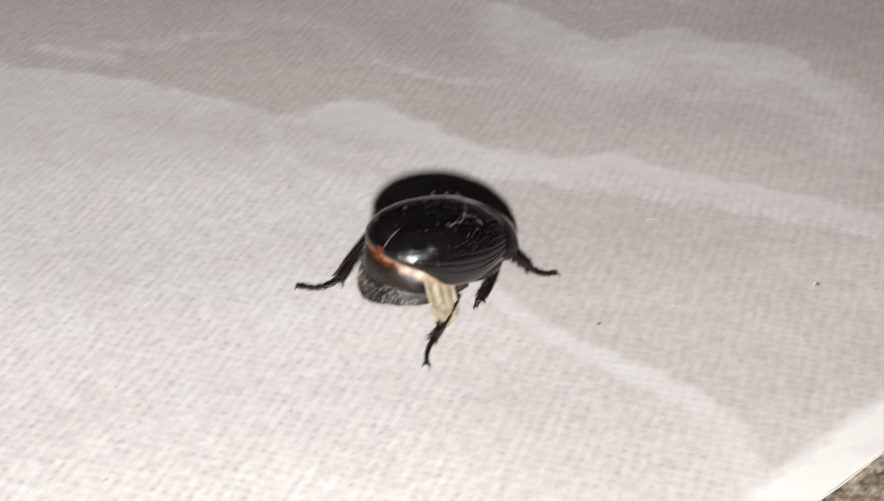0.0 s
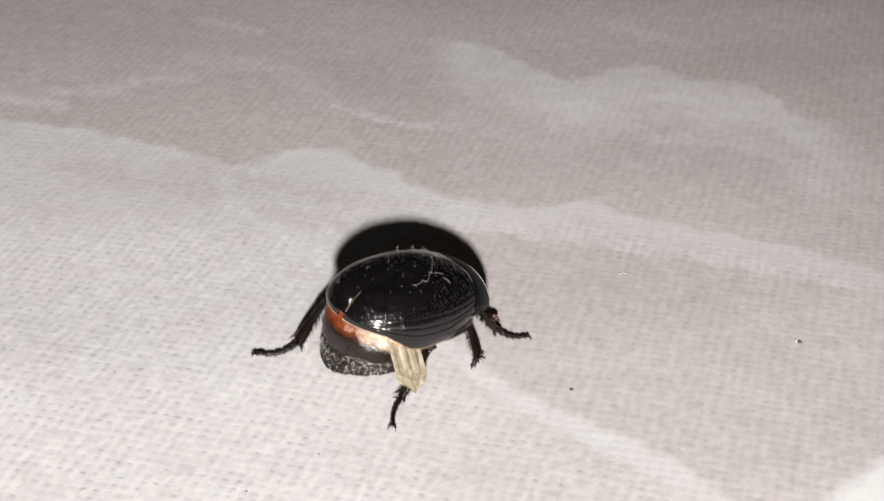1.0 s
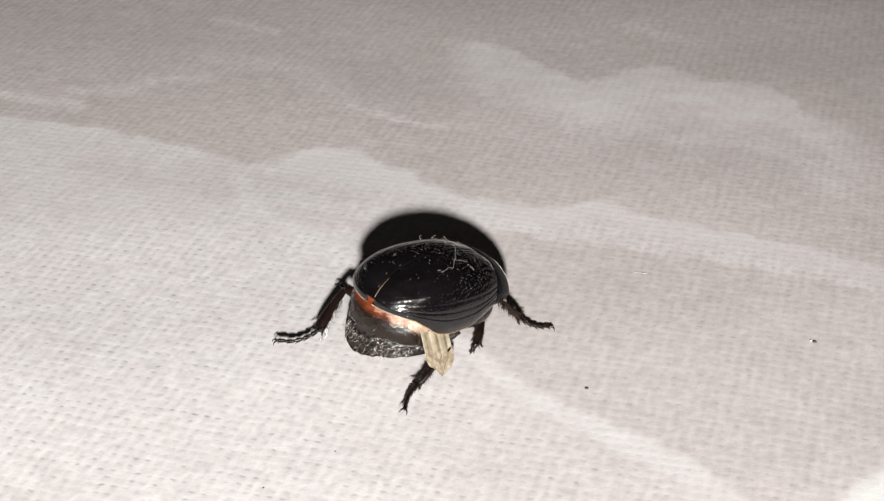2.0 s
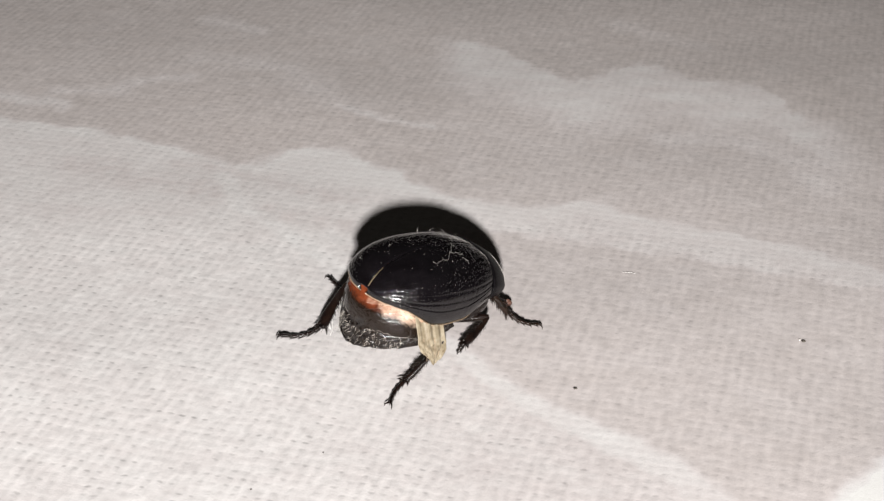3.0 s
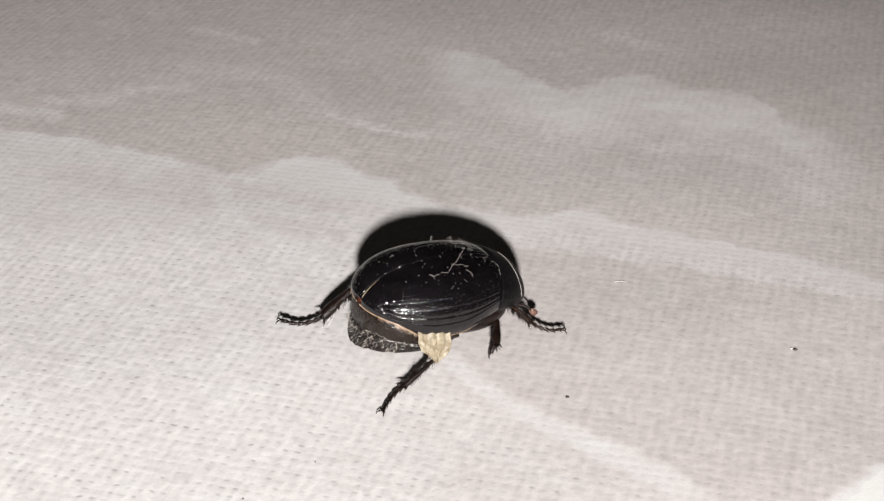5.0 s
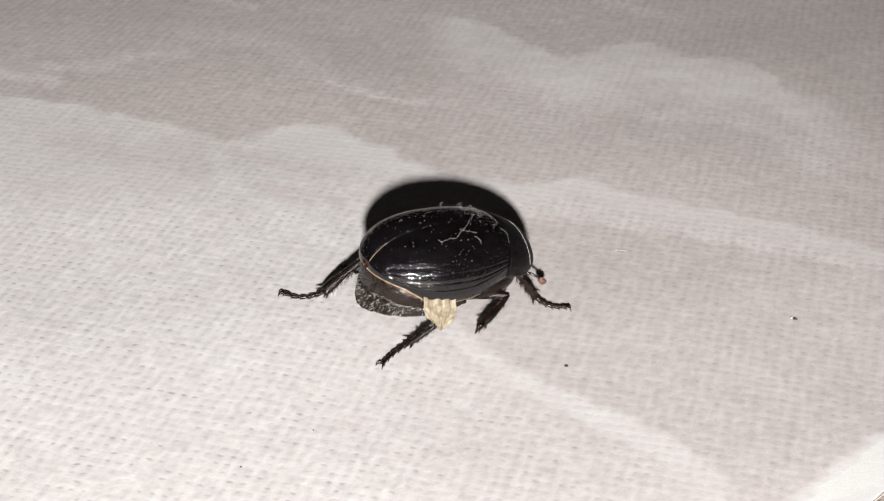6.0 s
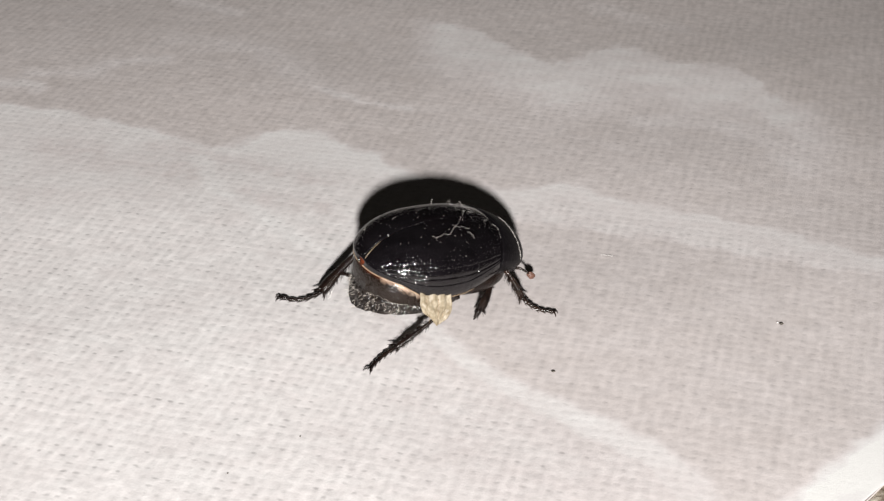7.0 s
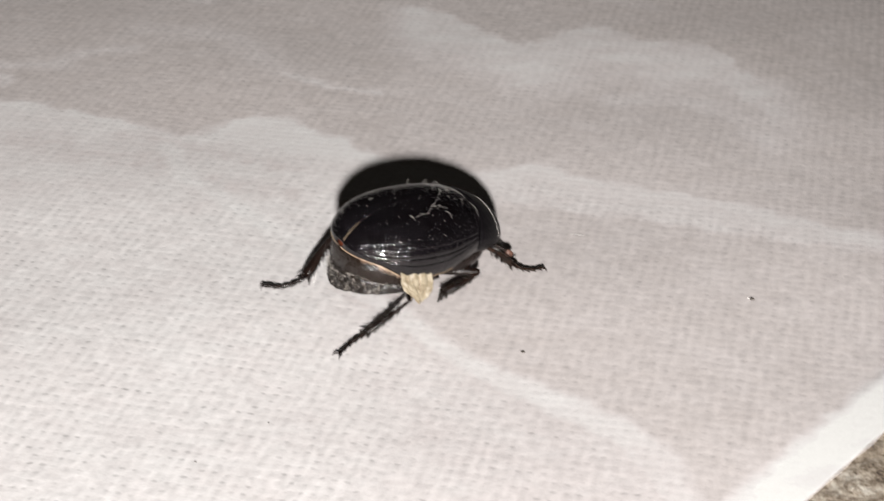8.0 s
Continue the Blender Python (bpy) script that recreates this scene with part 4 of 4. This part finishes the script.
FEET = {  # seconds and the place on the cloth
    ("hind", 1): [(0, -14.4, -15.4), (0.5, -14.4, -15.3), (1.0, -14.3, -15.4), (1.7, -14.2, -15.5), (2.8, -13.0, -13.1), (4.2, -13.1, -12.9), (5.3, -12.2, -9.8),
                  (6.8, -12.1, -10.1), (7.0, -11.4, -9.8), (7.4, -10.3, -10.0), (8, -10.2, -10.0)],
    ("hind", -1): [(0, -3.7, -25.9), (0.3, -3.5, -25.6), (0.5, -3.4, -25.4), (1.0, -3.6, -24.5), (1.7, -3.8, -24.2), (2.8, -4.2, -21.9), (4.2, -4.2, -21.8),
                   (5.5, -4.2, -21.6), (5.8, -4.2, -19.7), (8, -4.1, -19.6)],
    ("front", -1): [(0, 5.9, -12.4), (1.5, 6.2, -12.7), (1.7, 6.7, -11.6), (2.8, 6.7, -11.1), (4.2, 6.9, -11.1), (5.3, 9.5, -11.8), (7.0, 9.4, -11.8),
                    (7.5, 10.9, -9.8), (8, 11.1, -8.1)],
    ("middle", -1): [(0, -0.3, -17.2), (0.2, 3.0, -16.4), (0.5, 2.0, -16.6), (1.0, 2.0, -16.3), (1.2, 0.8, -14.8), (1.7, 0.8, -14.6), (2.8, 0.7, -14.5),
                     (3.1, 0.7, -14.5), (3.5, 3.6, -13.0), (4.2, 4.5, -12.9), (5.3, 3.1, -14.9), (5.5, 2.7, -14.8), (6.2, 2.7, -14.8), (6.45, 3.6, -12.1), (7.0, 3.6, -12.1), (7.4, 3.0, -12.1),
                     (8, 3.2, -12.1)],
    ("middle", 1): [(0, -9.6, -8.4), (1.7, -9.5, -6.8), (2.8, -9.5, -3.6), (3.1, -9.5, -3.6), (3.5, -8.8, -4.8), (4.2, -8.6, -5.0), (5.3, -7.5, -5.4), (6.2, -7.7, -5.3),
                    (6.8, -7.4, -5.1), (7.5, -7.4, -4.7), (8, -5.6, -3.6)],
    ("front", 1): [(0, -1.8, -6.0), (1.7, -1.8, -5.8), (2.8, 0.0, -3.8), (4.2, 0.6, -3.4), (5.3, 5.0, -3.4), (6.4, 5.0, -3.4), (6.8, 5.6, -2.2), (8, 5.8, -1.6)],
}


def smooth_track(rows):
    """A function of time through the rows that never overshoots."""
    t = np.array([r[0] for r in rows], float)
    v = np.array([r[1:] for r in rows], float)
    s = np.diff(v, axis=0) / np.diff(t)[:, None]
    m = np.zeros_like(v)
    same = s[:-1] * s[1:] > 0
    m[1:-1] = np.where(same, 2 * s[:-1] * s[1:] / np.where(same, s[:-1] + s[1:], 1), 0)

    def value(q):
        i = int(np.clip(np.searchsorted(t, q, side="right") - 1, 0, len(t) - 2))
        h = t[i + 1] - t[i]
        u = min(max((q - t[i]) / h, 0), 1)
        return ((1 + 2 * u) * (1 - u) ** 2 * v[i] + u * (1 - u) ** 2 * h * m[i] + u * u * (3 - 2 * u) * v[i + 1] + u * u * (u - 1) * h * m[i + 1])
    return value


def bone(p, q, up):
    """A pose at p with its x axis towards q."""
    x = (q - p).normalized()
    y = Vector(up).cross(x).normalized()
    z = x.cross(y)
    m = Matrix((x, y, z)).transposed().to_4x4()
    m.translation = p * MM
    return m


def leg_poses(kind, side, foot, bend, turn):
    hip, a, b, c, _, _ = LEGS[kind, side]
    hip = Vector(hip)
    f = min(1, max(0, (turn - 30) / 14))  # the hind knee swings in as the body turns
    way = Vector({("front", 1): (0.1, 0.2, 1.0), ("front", -1): (0.1, -0.2, 1.0), ("middle", -1): (1.0, -0.1, 0.5), ("middle", 1): (0.3, 0.5, 0.9),
                  ("hind", 1): (0.45, 1.17 - 0.95 * f, 0.56 - 0.17 * f), ("hind", -1): (0.47 - 0.36 * bend, -0.38 - 0.28 * bend, 0.59 + 0.06 * bend)}[kind, side])
    back = Vector((hip.x - foot.x, hip.y - foot.y, 0))
    if (kind, side) == ("middle", -1):
        ankle = foot + Vector((0.15, -0.12, 0.6))
    else:
        back.x += 0.92 if (kind, side) == ("hind", -1) else 0
        up = {("front", 1): 0.35, ("front", -1): 0.35, ("middle", 1): 0.5, ("hind", 1): 1.01 + 0.78 * f, ("hind", -1): 0.56}[kind, side]
        ankle = foot + back.normalized() * c * 0.95 + Vector((0, 0, up))
    d = ankle - hip
    reach = min(d.length, (a + b) * 0.995)
    ankle = hip + d.normalized() * reach
    along = (a * a - b * b + reach * reach) / (2 * reach)
    rise = math.sqrt(max(a * a - along * along, 0))
    n = d.normalized()
    side_way = (way - n * way.dot(n)).normalized()
    knee = hip + n * along + side_way * rise
    return bone(hip, knee, way), bone(knee, ankle, way), bone(ankle, foot, (0, 0, 1))


def motions():
    times = [round(0.1 * k, 1) for k in range(81)]
    body, droop, swing = smooth_track(BODY), smooth_track(DROOP), smooth_track(SWING)
    place = {}
    for t in times:
        x, y, turn, lift, lean, nod = body(t)
        place[t] = pose(x * MM, y * MM, (lift + MID) * MM, 0, 0, turn) @ pose(0, 0, 0, lean, nod, 0) @ pose(0, 0, -MID * MM)
    walk(beetle, [(t, place[t]) for t in times])
    hinge = Vector((0.6, 0, 4.2)) * MM
    rows = []
    for t in times:
        d = float(droop(t)[0])
        rows.append((t, Matrix.Translation(hinge + Vector((-0.0002 * d, 0, -0.00012 * d))) @ pose(0, 0, 0, 0, -8.3 * d, 0) @ Matrix.Translation(-hinge)))
    walk(abdomen, rows)
    rows = []
    for t in times:
        turn, out = swing(t)
        rows.append((t, pose((-2.75 - 0.85 * out) * MM, (-4.36 - 0.25 * out) * MM, (3.45 - 1.3 * out) * MM, -12, 0, -8) @ pose(0, 0, 0, 0, float(turn), 0)))
    walk(wing, rows)
    for key, (thigh, shin, foot) in legs.items():
        track = smooth_track(FEET[key])
        tips = FEET[key]
        rows = ([], [], [])
        for t in times:
            x, y = track(t)
            z = 0.16
            for (t0, x0, y0), (t1, x1, y1) in zip(tips, tips[1:]):
                far = math.hypot(x1 - x0, y1 - y0)
                if t0 < t < t1 and far > 0.6:
                    z += min(0.9, 0.35 * far) * math.sin(math.pi * (t - t0) / (t1 - t0))
            local = (place[t].inverted() @ Vector((x * MM, y * MM, z * MM))) / MM
            for out, m in zip(rows, leg_poses(*key, local, float(swing(t)[1]), float(body(t)[2]))):
                out.append((t, m))
        for ob, r in zip((thigh, shin, foot), rows):
            walk(ob, r)


motions()
